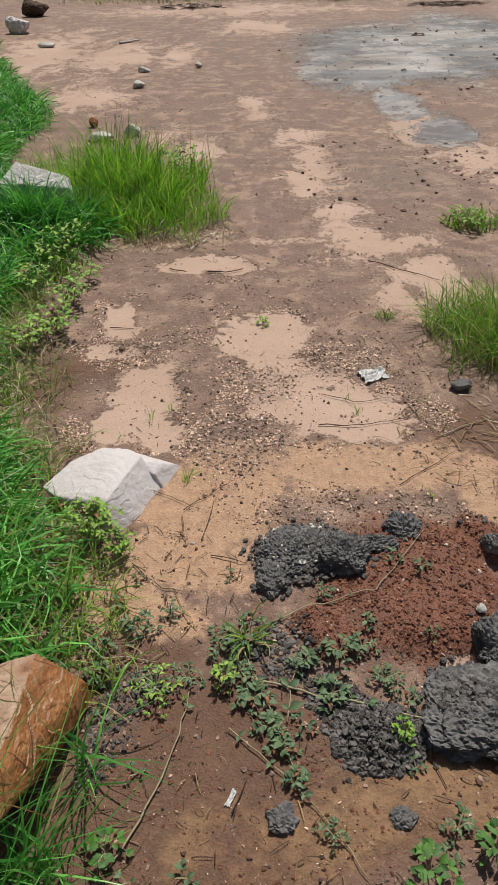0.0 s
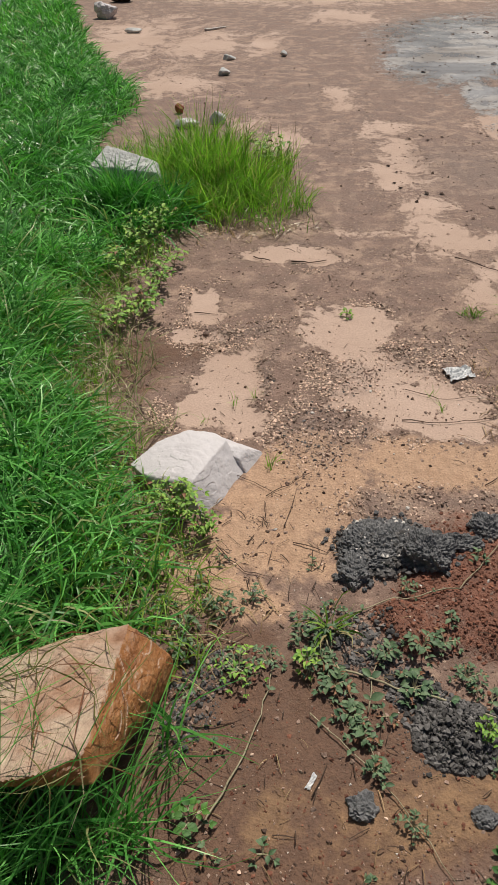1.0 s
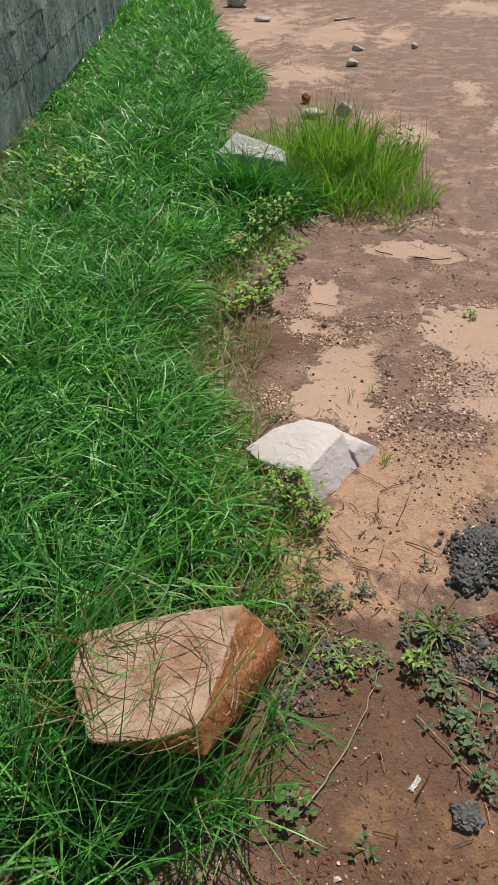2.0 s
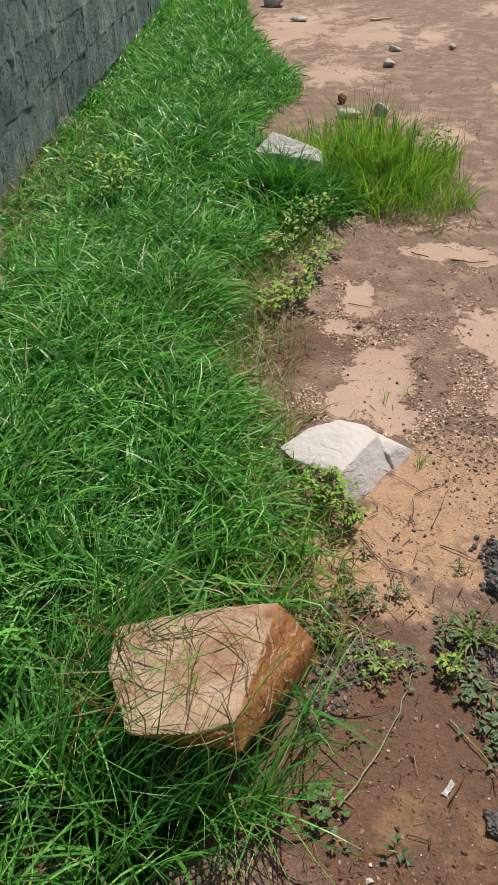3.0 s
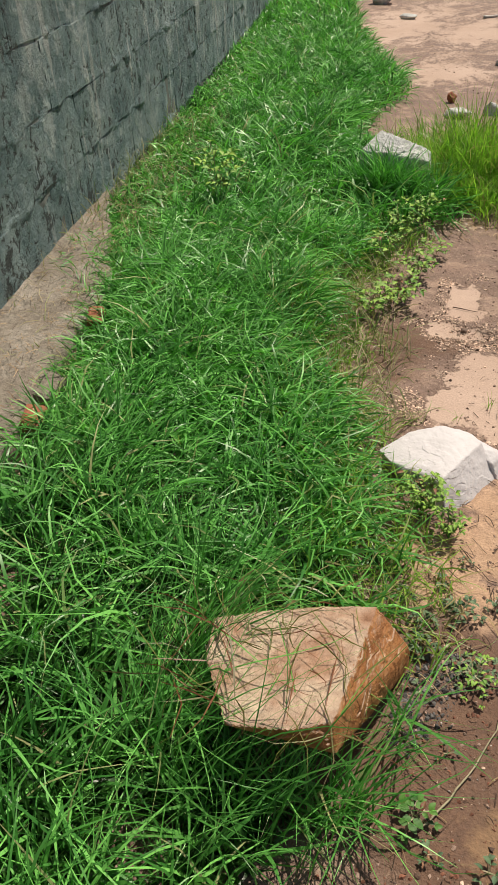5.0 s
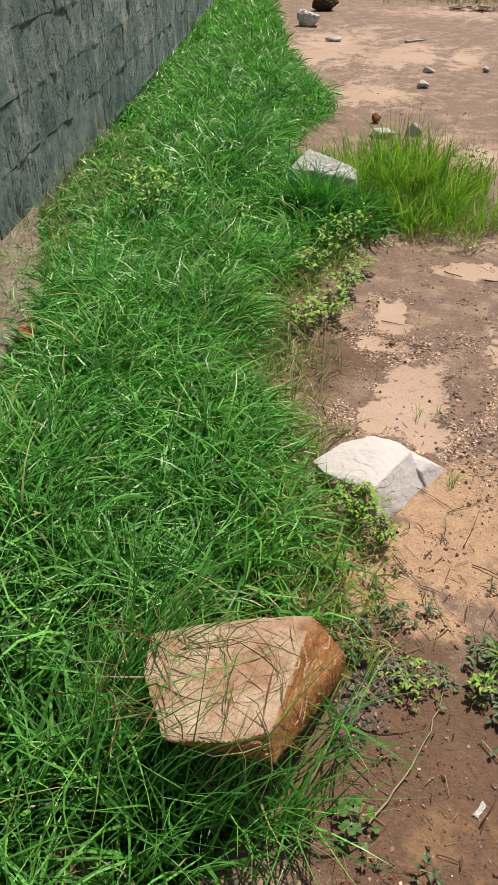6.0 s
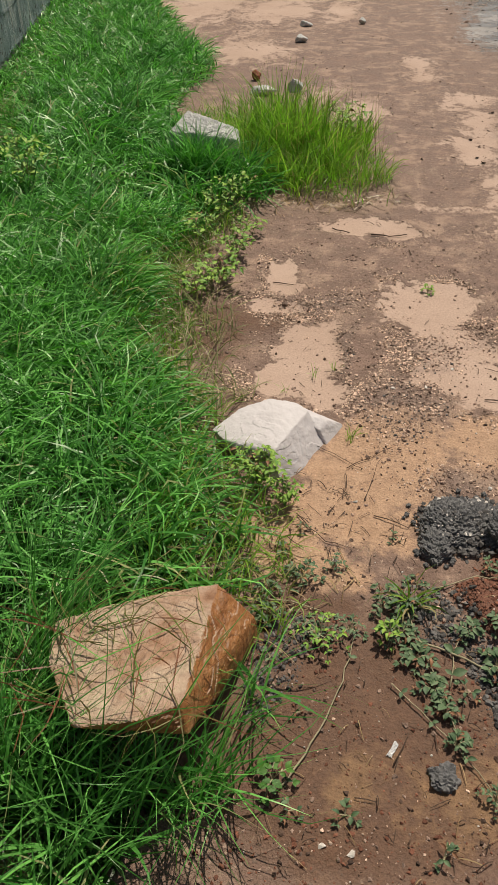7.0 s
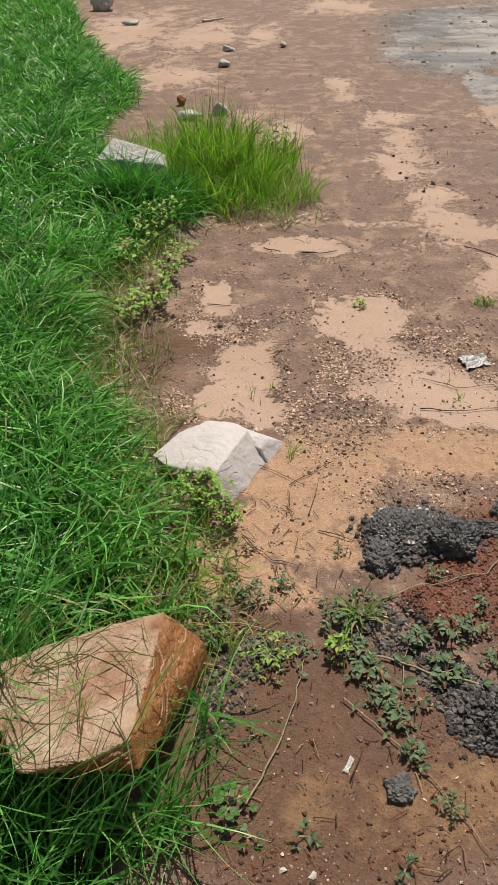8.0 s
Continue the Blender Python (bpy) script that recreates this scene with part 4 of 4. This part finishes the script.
pebbles("mud_flecks", 150, around(1.9, 9.2, 1.7, 2.3), DARK_CRUMB, (0.015, 0.09), "dark mud flecks standing out of the shallow puddle", 77, 0.25, "mud")
pebbles("mud_flecks", 260, around(1.0, 4.9, 0.75, 1.0), DARK_CRUMB, (0.006, 0.04), "dark mud flecks on wet sand", 78, 0.35, "mud")
pebbles("earth_crumbs", 1500, crumb_spots, GRAVEL, (0.004, 0.014), "dark brown earth crumbs strewn on sand", 65, 0.7)
pebbles("white_chips", 130, on_mud(-0.5, 0.8, 0.45, 2.4, 0.3), WHITE_CHIP, (0.004, 0.016), "scattered white stone chips", 49)


def litter(name, count, pick, mat, length, width, label, seed):
    """Dry stalks lying flat."""
    rng = random.Random(seed)
    verts, faces, made = [], [], 0
    while made < count:
        spot = pick(rng)
        if not spot or in_rock(*spot):
            continue
        x, y = spot
        a, h, w = rng.uniform(0, 6.28), rng.uniform(0.3, 1.0) * length, width * rng.uniform(0.6, 1.2) / 2
        turn, b0 = rng.uniform(-0.35, 0.35), len(verts)
        lift = rng.uniform(0.0, 0.012)
        px, py = x, y
        for k in range(4):
            z = (0.12 if pick is on_ledge else ground_z(px, py)) + 0.004 + lift * math.sin(k)
            nx, ny = -math.sin(a), math.cos(a)
            verts += [(px + nx * w, py + ny * w, z), (px - nx * w, py - ny * w, z + w * 0.7)]
            px, py = px + math.cos(a) * h / 3, py + math.sin(a) * h / 3
            a += turn / 3
        faces += [(b0 + 2 * k, b0 + 2 * k + 1, b0 + 2 * k + 3, b0 + 2 * k + 2) for k in range(3)]
        made += 1
    return tagged(soup(name, verts, faces, mat), label, "dry grass", kind="stuff")


def along_edge(y0, y1, width):
    def pick(rng):
        y = rng.uniform(y0, y1)
        return edge_x(y) + rng.uniform(-0.05, width), y
    return pick


def on_ledge(rng):
    p = wall_pose @ Vector((rng.uniform(0.0, 0.36), rng.uniform(-1.2, 1.3), 0))
    return p.x, p.y


litter("straw", 330, around(0.82, 2.15, 0.42, 0.55), STRAW, 0.09, 0.0028, "dry straw lying round the grass clump", 51)
litter("straw", 520, along_edge(1.0, 4.4, 0.3), STRAW, 0.08, 0.0026, "dry straw along the grass edge", 52)
litter("straw", 260, around(-0.6, 3.85, 0.55, 0.22), STRAW, 0.11, 0.0035, "dry straw in front of the tall grass", 53)
litter("straw", 700, on_ledge, STRAW, 0.06, 0.002, "dry grass bits lying on the concrete footing", 57)
litter("dead_stems", 130, on_ledge, TWIG, 0.04, 0.002, "dark dead grass bits lying on the concrete footing", 66)
litter("dead_stems", 190, on_mud(-0.7, 0.9, 0.45, 2.6, 0.5), TWIG, 0.045, 0.002, "short dark dead stems on the ground", 54)
litter("straw", 60, around(-0.15, 0.85, 0.5, 0.4), STRAW, 0.05, 0.0018, "dry straw bits on damp earth", 67)
litter("dead_stems", 70, around(-0.05, 0.85, 0.55, 0.4), TWIG, 0.05, 0.002, "short dark dead stems on the ground", 68)
litter("dead_stems", 90, around(-0.35, 1.3, 0.3, 0.25), TWIG, 0.07, 0.002, "short dark dead stems on the ground", 55)
litter("dead_stems", 130, on_mud(-1.5, 2.4, 2.6, 7.5, 0.6), TWIG, 0.07, 0.004, "short dark dead stems on the ground", 56)

litter("dead_stems", 170, around(3.25, 13.6, 0.55, 0.22), TWIG, 0.30, 0.016, "dark tangle of dead stems beyond the puddle", 91)
litter("dead_stems", 50, around(-0.9, 14.0, 0.5, 0.3), TWIG, 0.3, 0.03, "dark dead stems on distant mud", 92)


# ---- twigs and runners ----
def tube(name, points, radius, mat, lift=0.004, seed=1, wiggle=0.006):
    """A tapered, slightly crooked stem along the points (x, y), lying on the ground."""
    rng = random.Random(seed)
    path = []
    for (ax, ay), (bx, by) in zip(points, points[1:]):
        steps = max(2, int(math.hypot(bx - ax, by - ay) / 0.03))
        path += [(ax + (bx - ax) * k / steps, ay + (by - ay) * k / steps) for k in range(steps)]
    path.append(points[-1])
    path = [Vector((x + rng.uniform(-wiggle, wiggle), y + rng.uniform(-wiggle, wiggle), 0)) for x, y in path]
    for v in path:
        v.z = ground_z(v.x, v.y) + lift + radius * 0.6 + rng.uniform(0, 0.004)
    bm = bmesh.new()
    rings = []
    for k, v in enumerate(path):
        d = (path[min(k + 1, len(path) - 1)] - path[max(k - 1, 0)]).normalized()
        side = d.cross(Vector((0, 0, 1))).normalized()
        r = radius * (1 - 0.55 * k / len(path)) * rng.uniform(0.85, 1.2)
        rings.append([bm.verts.new(v + side * math.cos(t) * r + Vector((0, 0, 1)) * math.sin(t) * r) for t in (0, 1.257, 2.513, 3.77, 5.027)])
    for a, b in zip(rings, rings[1:]):
        for i in range(5):
            bm.faces.new((a[i], a[(i + 1) % 5], b[(i + 1) % 5], b[i]))
    bm.faces.new(rings[0])
    bm.faces.new(rings[-1][::-1])
    bmesh.ops.recalc_face_normals(bm, faces=bm.faces[:])
    return part(name, bm, mat, smooth=True), path


TWIGS = [([(-0.46, 1.08), (-0.38, 1.09), (-0.3, 1.07)], 0.004, STEM), ([(0.35, 0.99), (0.33, 0.87), (0.32, 0.81), (0.34, 0.74)], 0.004, TWIG), ([(-0.46, 3.42), (-0.37, 3.38)], 0.006, TWIG),
         ([(-0.26, 3.36), (-0.17, 3.36), (-0.09, 3.4)], 0.007, TWIG), ([(0.21, 2.26), (0.32, 2.2), (0.49, 2.22)], 0.0025, TWIG), ([(0.18, 2.06), (0.3, 2.05), (0.47, 2.08), (0.55, 2.13)], 0.0035, TWIG),
         ([(0.55, 3.46), (0.75, 3.32), (0.87, 3.22)], 0.005, TWIG), ([(-0.67, 2.82), (-0.56, 2.8)], 0.004, TWIG), ([(-0.45, 1.75), (-0.26, 1.65), (-0.22, 1.62)], 0.0025, TWIG),
         ([(-0.27, 1.62), (-0.13, 1.74)], 0.0025, TWIG), ([(-0.21, 1.49), (-0.17, 1.68)], 0.002, TWIG), ([(-0.18, 1.43), (-0.08, 1.4), (-0.05, 1.46)], 0.003, TWIG), ([(-0.4, 1.4), (-0.31, 1.31), (-0.25, 1.3)], 0.003, TWIG),
         ([(-0.56, 1.38), (-0.45, 1.4)], 0.003, STEM), ([(-0.11, 0.7), (-0.08, 0.78)], 0.003, TWIG), ([(0.57, 1.96), (0.79, 2.07)], 0.004, STEM), ([(0.41, 1.72), (0.63, 1.88)], 0.003, TWIG), ([(0.53, 2.22), (0.65, 2.09)], 0.003, STEM),
         ([(-1.65, 10.4), (-1.4, 10.6)], 0.03, WHITE_CHIP)]
for i, (pts, r, mat) in enumerate(TWIGS):
    ob, _ = tube("twig", pts, r * 0.55, mat, seed=i, wiggle=0.004)
    tagged(ob, {"dark twig bark": "thin dark crooked twig lying on damp earth", "weed stem": "pale dry stem lying on damp earth"}.get(mat.name, "bleached white stick on distant mud"), "twig")


# ---- weeds ----
def leaf_mesh(name, mat, aspect, fold, droop):
    """One pointed oval leaf, 1 long, folded along its rib."""
    bm = bmesh.new()
    rows = []
    for k, w in enumerate((0.10, 0.75, 1.0, 0.7, 0.06)):
        u = k / 4
        z = droop * (u - u * u * 1.4)
        rows.append([bm.verts.new((u, side * w * aspect / 2, z + abs(side) * w * fold)) for side in (-1, 0, 1)])
    for a, b in zip(rows, rows[1:]):
        for i in range(2):
            bm.faces.new((a[i], b[i], b[i + 1], a[i + 1]))
    me = bpy.data.meshes.new(name)
    bm.to_mesh(me)
    bm.free()
    me.materials.append(mat)
    me.shade_smooth()
    return me


def tone_leaf(name, dark, light):
    m, n, l, p = material(name)
    info = n.new("ShaderNodeObjectInfo")
    col = ramp(n, l, info.outputs["Random"], (0.0, dark), (1.0, light))
    vein = noise_tex(n, l, 6.0, 3.0)
    col = mix(n, l, 1.0, col, ramp(n, l, vein, (0.3, (0.8, 0.85, 0.8)), (0.7, (1.2, 1.15, 1.1))), "MULTIPLY")
    l.new(col, p.inputs["Base Color"])
    p.inputs["Roughness"].default_value = 0.62
    return m


GREY_LEAF = tone_leaf("grey-green leaf", (0.045, 0.105, 0.048), (0.13, 0.205, 0.105))
GREEN_LEAF = tone_leaf("fresh green leaf", (0.08, 0.22, 0.025), (0.27, 0.45, 0.07))
DEEP_LEAF = tone_leaf("deep green leaf", (0.03, 0.11, 0.02), (0.09, 0.23, 0.04))
BROWN_LEAF = tone_leaf("withered leaf", (0.16, 0.07, 0.04), (0.33, 0.17, 0.09))
LEAVES = {"grey": [leaf_mesh("leaf", GREY_LEAF, a, f, d) for a, f, d in ((0.62, 0.10, 0.25), (0.52, 0.16, 0.4))],
          "green": [leaf_mesh("leaf", GREEN_LEAF, a, f, d) for a, f, d in ((0.55, 0.10, 0.3), (0.45, 0.16, 0.45))],
          "deep": [leaf_mesh("leaf", DEEP_LEAF, a, f, d) for a, f, d in ((0.75, 0.08, 0.2), (0.65, 0.12, 0.3))],
          "brown": [leaf_mesh("leaf", BROWN_LEAF, 0.45, 0.2, 0.5)]}


def add_leaf(parent, kind, at, head, tilt, size, rng):
    ob = new("leaf", rng.choice(LEAVES[kind]))
    ob.parent = parent
    ob.matrix_basis = Matrix.Translation(at) @ pose(0, 0, 0, rng.uniform(-25, 25), -tilt, head) @ Matrix.Diagonal((size, size, size, 1))
    return ob


def weed(x, y, spread, height, stems, pairs, size, kind, label, seed, brown=0.0):
    """A sprawling weed: stems from one root, leaves in pairs along them."""
    rng = random.Random(seed)
    root = new("weed")
    root.location = (x, y, ground_z(x, y))
    tagged(root, label, "weed")
    for s in range(stems):
        a = 6.283 * (s + rng.uniform(-0.35, 0.35)) / stems
        reach = spread * rng.uniform(0.6, 1.1)
        bm, own = bmesh.new(), []
        prev = None
        for k in range(pairs + 1):
            u = k / pairs
            aa = a + 0.4 * u * rng.uniform(-1, 1)
            rise = height * (math.sin(u * 2.2) if height > 0.05 else math.sin(u * 3.0)) * rng.uniform(0.8, 1.1)
            c = Vector((math.cos(aa) * reach * u, math.sin(aa) * reach * u, rise + 0.004))
            r = 0.0018 * (1.2 - 0.7 * u)
            ring = [bm.verts.new(c + Vector((-math.sin(aa) * math.cos(t) * r, math.cos(aa) * math.cos(t) * r, math.sin(t) * r))) for t in (0.5, 2.6, 4.7)]
            if prev:
                for i in range(3):
                    bm.faces.new((prev[i], prev[(i + 1) % 3], ring[(i + 1) % 3], ring[i]))
            prev = ring
            if k:
                for side in (-1, 1):
                    use = "brown" if rng.random() < brown else kind
                    own.append(add_leaf(root, use, c, math.degrees(aa) + side * rng.uniform(35, 75), rng.uniform(-10, 30), size * rng.uniform(0.65, 1.2) * (1.15 - 0.4 * u), rng))
        own.append(add_leaf(root, kind, c, math.degrees(a), rng.uniform(0, 40), size * 0.7, rng))
        stem = part("stem", bm, STEM, root)
        for leaf in own:
            leaf.parent = stem
    return root


GREY_LABEL = "low sprawling weed with small grey-green leaves"
for i, (x, y, spread, stems, pairs, size) in enumerate(((-0.36, 1.177, 0.06, 6, 3, 0.034), (-0.10, 1.125, 0.075, 7, 3, 0.034), (-0.15, 1.10, 0.04, 4, 3, 0.028), (-0.226, 1.03, 0.055, 6, 3, 0.026), (-0.103, 1.03, 0.055, 7, 3, 0.036), (-0.063, 0.967, 0.05, 6, 3, 0.038),
                                                         (-0.026, 0.894, 0.045, 6, 3, 0.034), (-0.003, 0.839, 0.036, 6, 3, 0.030), (0.018, 0.763, 0.03, 5, 3, 0.028), (0.062, 1.06, 0.045, 5, 3, 0.034), (0.148, 1.08, 0.055, 6, 3, 0.034),
                                                         (0.207, 1.104, 0.045, 5, 3, 0.028), (0.123, 0.978, 0.05, 8, 2, 0.042), (0.249, 1.014, 0.055, 6, 4, 0.024), (0.13, 1.269, 0.035, 5, 3, 0.022), (-0.432, 1.035, 0.045, 5, 2, 0.044),
                                                         (-0.30, 1.01, 0.06, 7, 4, 0.024), (-0.52, 1.16, 0.055, 6, 3, 0.030), (-0.44, 1.11, 0.045, 5, 3, 0.030), (-0.28, 1.23, 0.045, 5, 3, 0.022), (0.413, 0.858, 0.06, 5, 3, 0.030),
                                                         (0.342, 0.665, 0.045, 5, 3, 0.024), (0.091, 0.658, 0.035, 5, 3, 0.02))):
    weed(x, y, spread * 0.95, 0.022, stems - 1, pairs + 1, size * 0.60, "grey", GREY_LABEL, 60 + i, 0.08)
for i, (x, y, spread, height, stems, pairs, size, label) in enumerate((
        (-0.53, 1.505, 0.085, 0.115, 17, 5, 0.034, "bushy fresh green weed at the foot of the white rock"), (-0.44, 1.43, 0.05, 0.07, 9, 5, 0.03, "small fresh green weed at the foot of the white rock"),
        (-0.29, 0.985, 0.07, 0.04, 6, 4, 0.024, "low yellowish-green weed on damp earth"), (-0.13, 1.01, 0.03, 0.05, 5, 2, 0.032, "bright green seedling among grey weeds"), (0.265, 0.86, 0.03, 0.05, 6, 3, 0.024, "bright green seedling among asphalt rubble"),
        (-0.36, 0.63, 0.05, 0.03, 4, 2, 0.034, "small broad-leaved weed on damp earth"), (0.265, 0.585, 0.05, 0.04, 5, 2, 0.034, "small broad-leaved weed on damp earth"), (0.405, 0.62, 0.05, 0.04, 5, 2, 0.034, "small broad-leaved weed on damp earth"),
        (-0.55, 1.28, 0.03, 0.04, 4, 2, 0.034, "bright yellow-green seedling at the grass edge"), (0.0, 2.82, 0.03, 0.02, 4, 1, 0.035, "tiny yellow-green seedling on sand"),
        (-1.03, 3.43, 0.12, 0.15, 8, 4, 0.055, "leafy yellow-green weed at the grass edge"), (-0.87, 3.04, 0.10, 0.10, 8, 4, 0.05, "leafy yellow-green weed at the grass edge"), (-0.90, 2.77, 0.11, 0.10, 8, 4, 0.06, "leafy green weed at the grass edge"),
        (-0.84, 3.28, 0.08, 0.07, 6, 3, 0.045, "leafy green weed at the grass edge"), (-0.98, 2.62, 0.09, 0.09, 7, 4, 0.05, "leafy green weed at the grass edge"), (-1.0, 3.62, 0.12, 0.15, 8, 4, 0.055, "leafy yellow-green weed at the grass edge"),
        (-1.06, 3.12, 0.09, 0.14, 7, 4, 0.05, "leafy yellow-green weed at the grass edge"), (-0.48, 4.5, 0.16, 0.28, 10, 5, 0.06, "bright yellow-green bush beside the tall grass"), (1.16, 3.9, 0.10, 0.08, 7, 3, 0.05, "low yellow-green weed on sand"))):
    weed(x, y, spread, height, stems, pairs + 1, size * 0.68, "deep" if "broad" in label else "green", label, 90 + i, 0.05)

weed(-2.06, 3.45, 0.13, 0.33, 9, 4, 0.055, "green", "yellow-green leafy weed standing in the long grass", 128)


rng = random.Random(77)
for k in range(26):
    weed(rng.uniform(-0.5, 0.48), rng.uniform(0.5, 1.4), 0.025, 0.015, 3, 2, rng.uniform(0.012, 0.02), "grey", "tiny grey-green seedling on damp earth", 130 + k, 0.15)


def runner(points, radius, label, seed, every=2, size=0.024):
    """A creeping stem with leaves along part of its length."""
    rng = random.Random(seed)
    stem, path = tube("creeper", points, radius * 0.75, STEM, 0.006, seed, 0.003)
    tagged(stem, label, "creeper")
    for k in range(1, len(path) - 1, every):
        if rng.random() < 0.7:
            d = path[k + 1] - path[k - 1]
            head = math.degrees(math.atan2(d.y, d.x))
            for side in (-1, 1):
                add_leaf(stem, "grey", path[k] + Vector((0, 0, 0.004)), head + side * rng.uniform(35, 80), rng.uniform(0, 30), size * rng.uniform(0.6, 1.2), rng)


runner([(-0.35, 0.6), (-0.3, 0.69), (-0.24, 0.85), (-0.21, 1.01)], 0.0032, "long pale creeping stem with few leaves", 1, 5, 0.02)
runner([(-0.08, 1.02), (0.05, 0.98), (0.2, 0.94), (0.33, 0.9), (0.48, 0.78)], 0.0045, "thick pale creeping stem across grey rubble", 2, 4, 0.028)
runner([(-0.12, 0.89), (-0.03, 0.81), (0.06, 0.71), (0.12, 0.63), (0.16, 0.56)], 0.0022, "thin leafy creeping stem on damp earth", 3, 3, 0.018)
runner([(-0.02, 1.18), (0.09, 1.23), (0.26, 1.26), (0.34, 1.36), (0.43, 1.48)], 0.003, "pale creeping stem curving over red clay", 4, 6, 0.014)
runner([(0.01, 0.9), (0.03, 1.02), (0.06, 1.09)], 0.003, "pale creeping stem among weeds", 5, 2, 0.03)
runner([(-0.09, 1.1), (-0.03, 0.95), (0.0, 0.85), (0.03, 0.76)], 0.0028, "leafy creeping stem on damp earth", 6, 1, 0.028)


# ---- rubbish ----
def scrap(x, y, w, d, h, label, seed, turn=0.0, name="plastic_scrap"):
    """A crumpled sheet."""
    bm = bmesh.new()
    bmesh.ops.create_grid(bm, x_segments=14, y_segments=14, size=0.5)
    for v in bm.verts:
        q = Vector((v.co.x * 4 + seed, v.co.y * 4, seed))
        crease = abs(noise.noise(q)) + 0.5 * abs(noise.noise(q * 2.3))
        rim = 1 + 0.3 * noise.noise((v.co.x * 3, v.co.y * 3, seed))
        v.co = Vector((v.co.x * w * rim, v.co.y * d * rim, h * crease))
    bmesh.ops.solidify(bm, geom=bm.faces[:], thickness=0.0015)
    ob = part(name, bm, PLASTIC)
    ob.matrix_world = pose(x, y, ground_z(x, y) + 0.004, 0, 0, turn)
    tagged(ob, label, "litter")


PLASTIC = grainy("grimy white plastic", [(0.60, 0.62, 0.64), (0.78, 0.79, 0.80)], 25.0, 0.4, 90.0, 0.001)
scrap(0.42, 2.37, 0.10, 0.08, 0.022, "crumpled white plastic scrap on reddish mud", 2.0, 20)
scrap(-0.115, 0.735, 0.011, 0.036, 0.006, "small torn whitish scrap on damp earth", 5.0, -25, "paper_scrap")

# ---- the blocks of the wall, last ----
def block_mesh(seed):
    """A cement block with a ragged, slightly lumpy face."""
    rng = random.Random(seed)
    nu, nv = 7, 4
    verts, faces = [], []
    for layer in (0, 1):
        for j in range(nv):
            for i in range(nu):
                rim = i in (0, nu - 1) or j in (0, nv - 1)
                y = 0.004 + (BLOCK_L - 0.008) * i / (nu - 1) + (rng.uniform(-0.007, 0.004) * (1 if i == 0 else -1) if i in (0, nu - 1) else 0)
                z = 0.004 + (BLOCK_H - 0.008) * j / (nv - 1) + (rng.uniform(-0.007, 0.007) * (1 if j == 0 else -1) if j in (0, nv - 1) else rng.uniform(-0.02, 0.02))
                x = -0.1 if layer == 0 else rng.uniform(-0.004, 0.004)
                verts.append((x, y, z))
    front = nu * nv
    for j in range(nv - 1):
        for i in range(nu - 1):
            a = front + j * nu + i
            faces.append((a, a + 1, a + nu + 1, a + nu))
    ring = [i for i in range(nu)] + [j * nu + nu - 1 for j in range(1, nv)] + [(nv - 1) * nu + i for i in range(nu - 2, -1, -1)] + [j * nu for j in range(nv - 2, 0, -1)]
    for a, b in zip(ring, ring[1:] + ring[:1]):
        faces.append((a, b, b + front, a + front))
    me = bpy.data.meshes.new("block")
    me.from_pydata(verts, [], faces)
    me.materials.append(BLOCK)
    return me


def mortar_skin():
    """Mortar pressed out of the joints and smeared over the blocks, with ragged gaps left open."""
    ys, zs = np.arange(-0.6, 10.0, 0.022), np.arange(-0.05, WALL_BASE + 5 * BLOCK_H, 0.0155)
    verts = []
    for y in ys:
        for z in zs:
            course = math.floor((z - WALL_BASE) / BLOCK_H)
            bed = abs((z - WALL_BASE) / BLOCK_H - round((z - WALL_BASE) / BLOCK_H)) * BLOCK_H
            at = (y + 4.37) / BLOCK_L - 0.5 * (course % 2)
            joint = min(bed, abs(at - round(at)) * BLOCK_L)
            near = max(0.0, 1 - joint / 0.055)
            smear = noise.noise((y * 1.9, z * 2.6, 40)) + 0.55 * noise.noise((y * 7, z * 8, 41)) + 0.4 * noise.noise((y * 21, z * 24, 42))
            verts.append((-0.016 + 0.017 * near + 0.021 * smear, y, z))
    nz = len(zs)
    faces = [(i * nz + j, (i + 1) * nz + j, (i + 1) * nz + j + 1, i * nz + j + 1) for i in range(len(ys) - 1) for j in range(nz - 1)]
    ob = soup("mortar", verts, faces, BLOCK, True)
    ob.parent = wall
    ob["label"] = "rough smeared cement mortar"


mortar_skin()
block_meshes = [block_mesh(k) for k in range(9)]
rng = random.Random(7)
for course in range(7):
    for k in range(43):
        ob = new("block", rng.choice(block_meshes))
        ob.parent = wall
        ob.matrix_basis = pose(rng.uniform(-0.004, 0.003), -4.37 + BLOCK_L * (k + 0.5 * (course % 2)), WALL_BASE + BLOCK_H * course, 0, 0, rng.uniform(-0.3, 0.3))
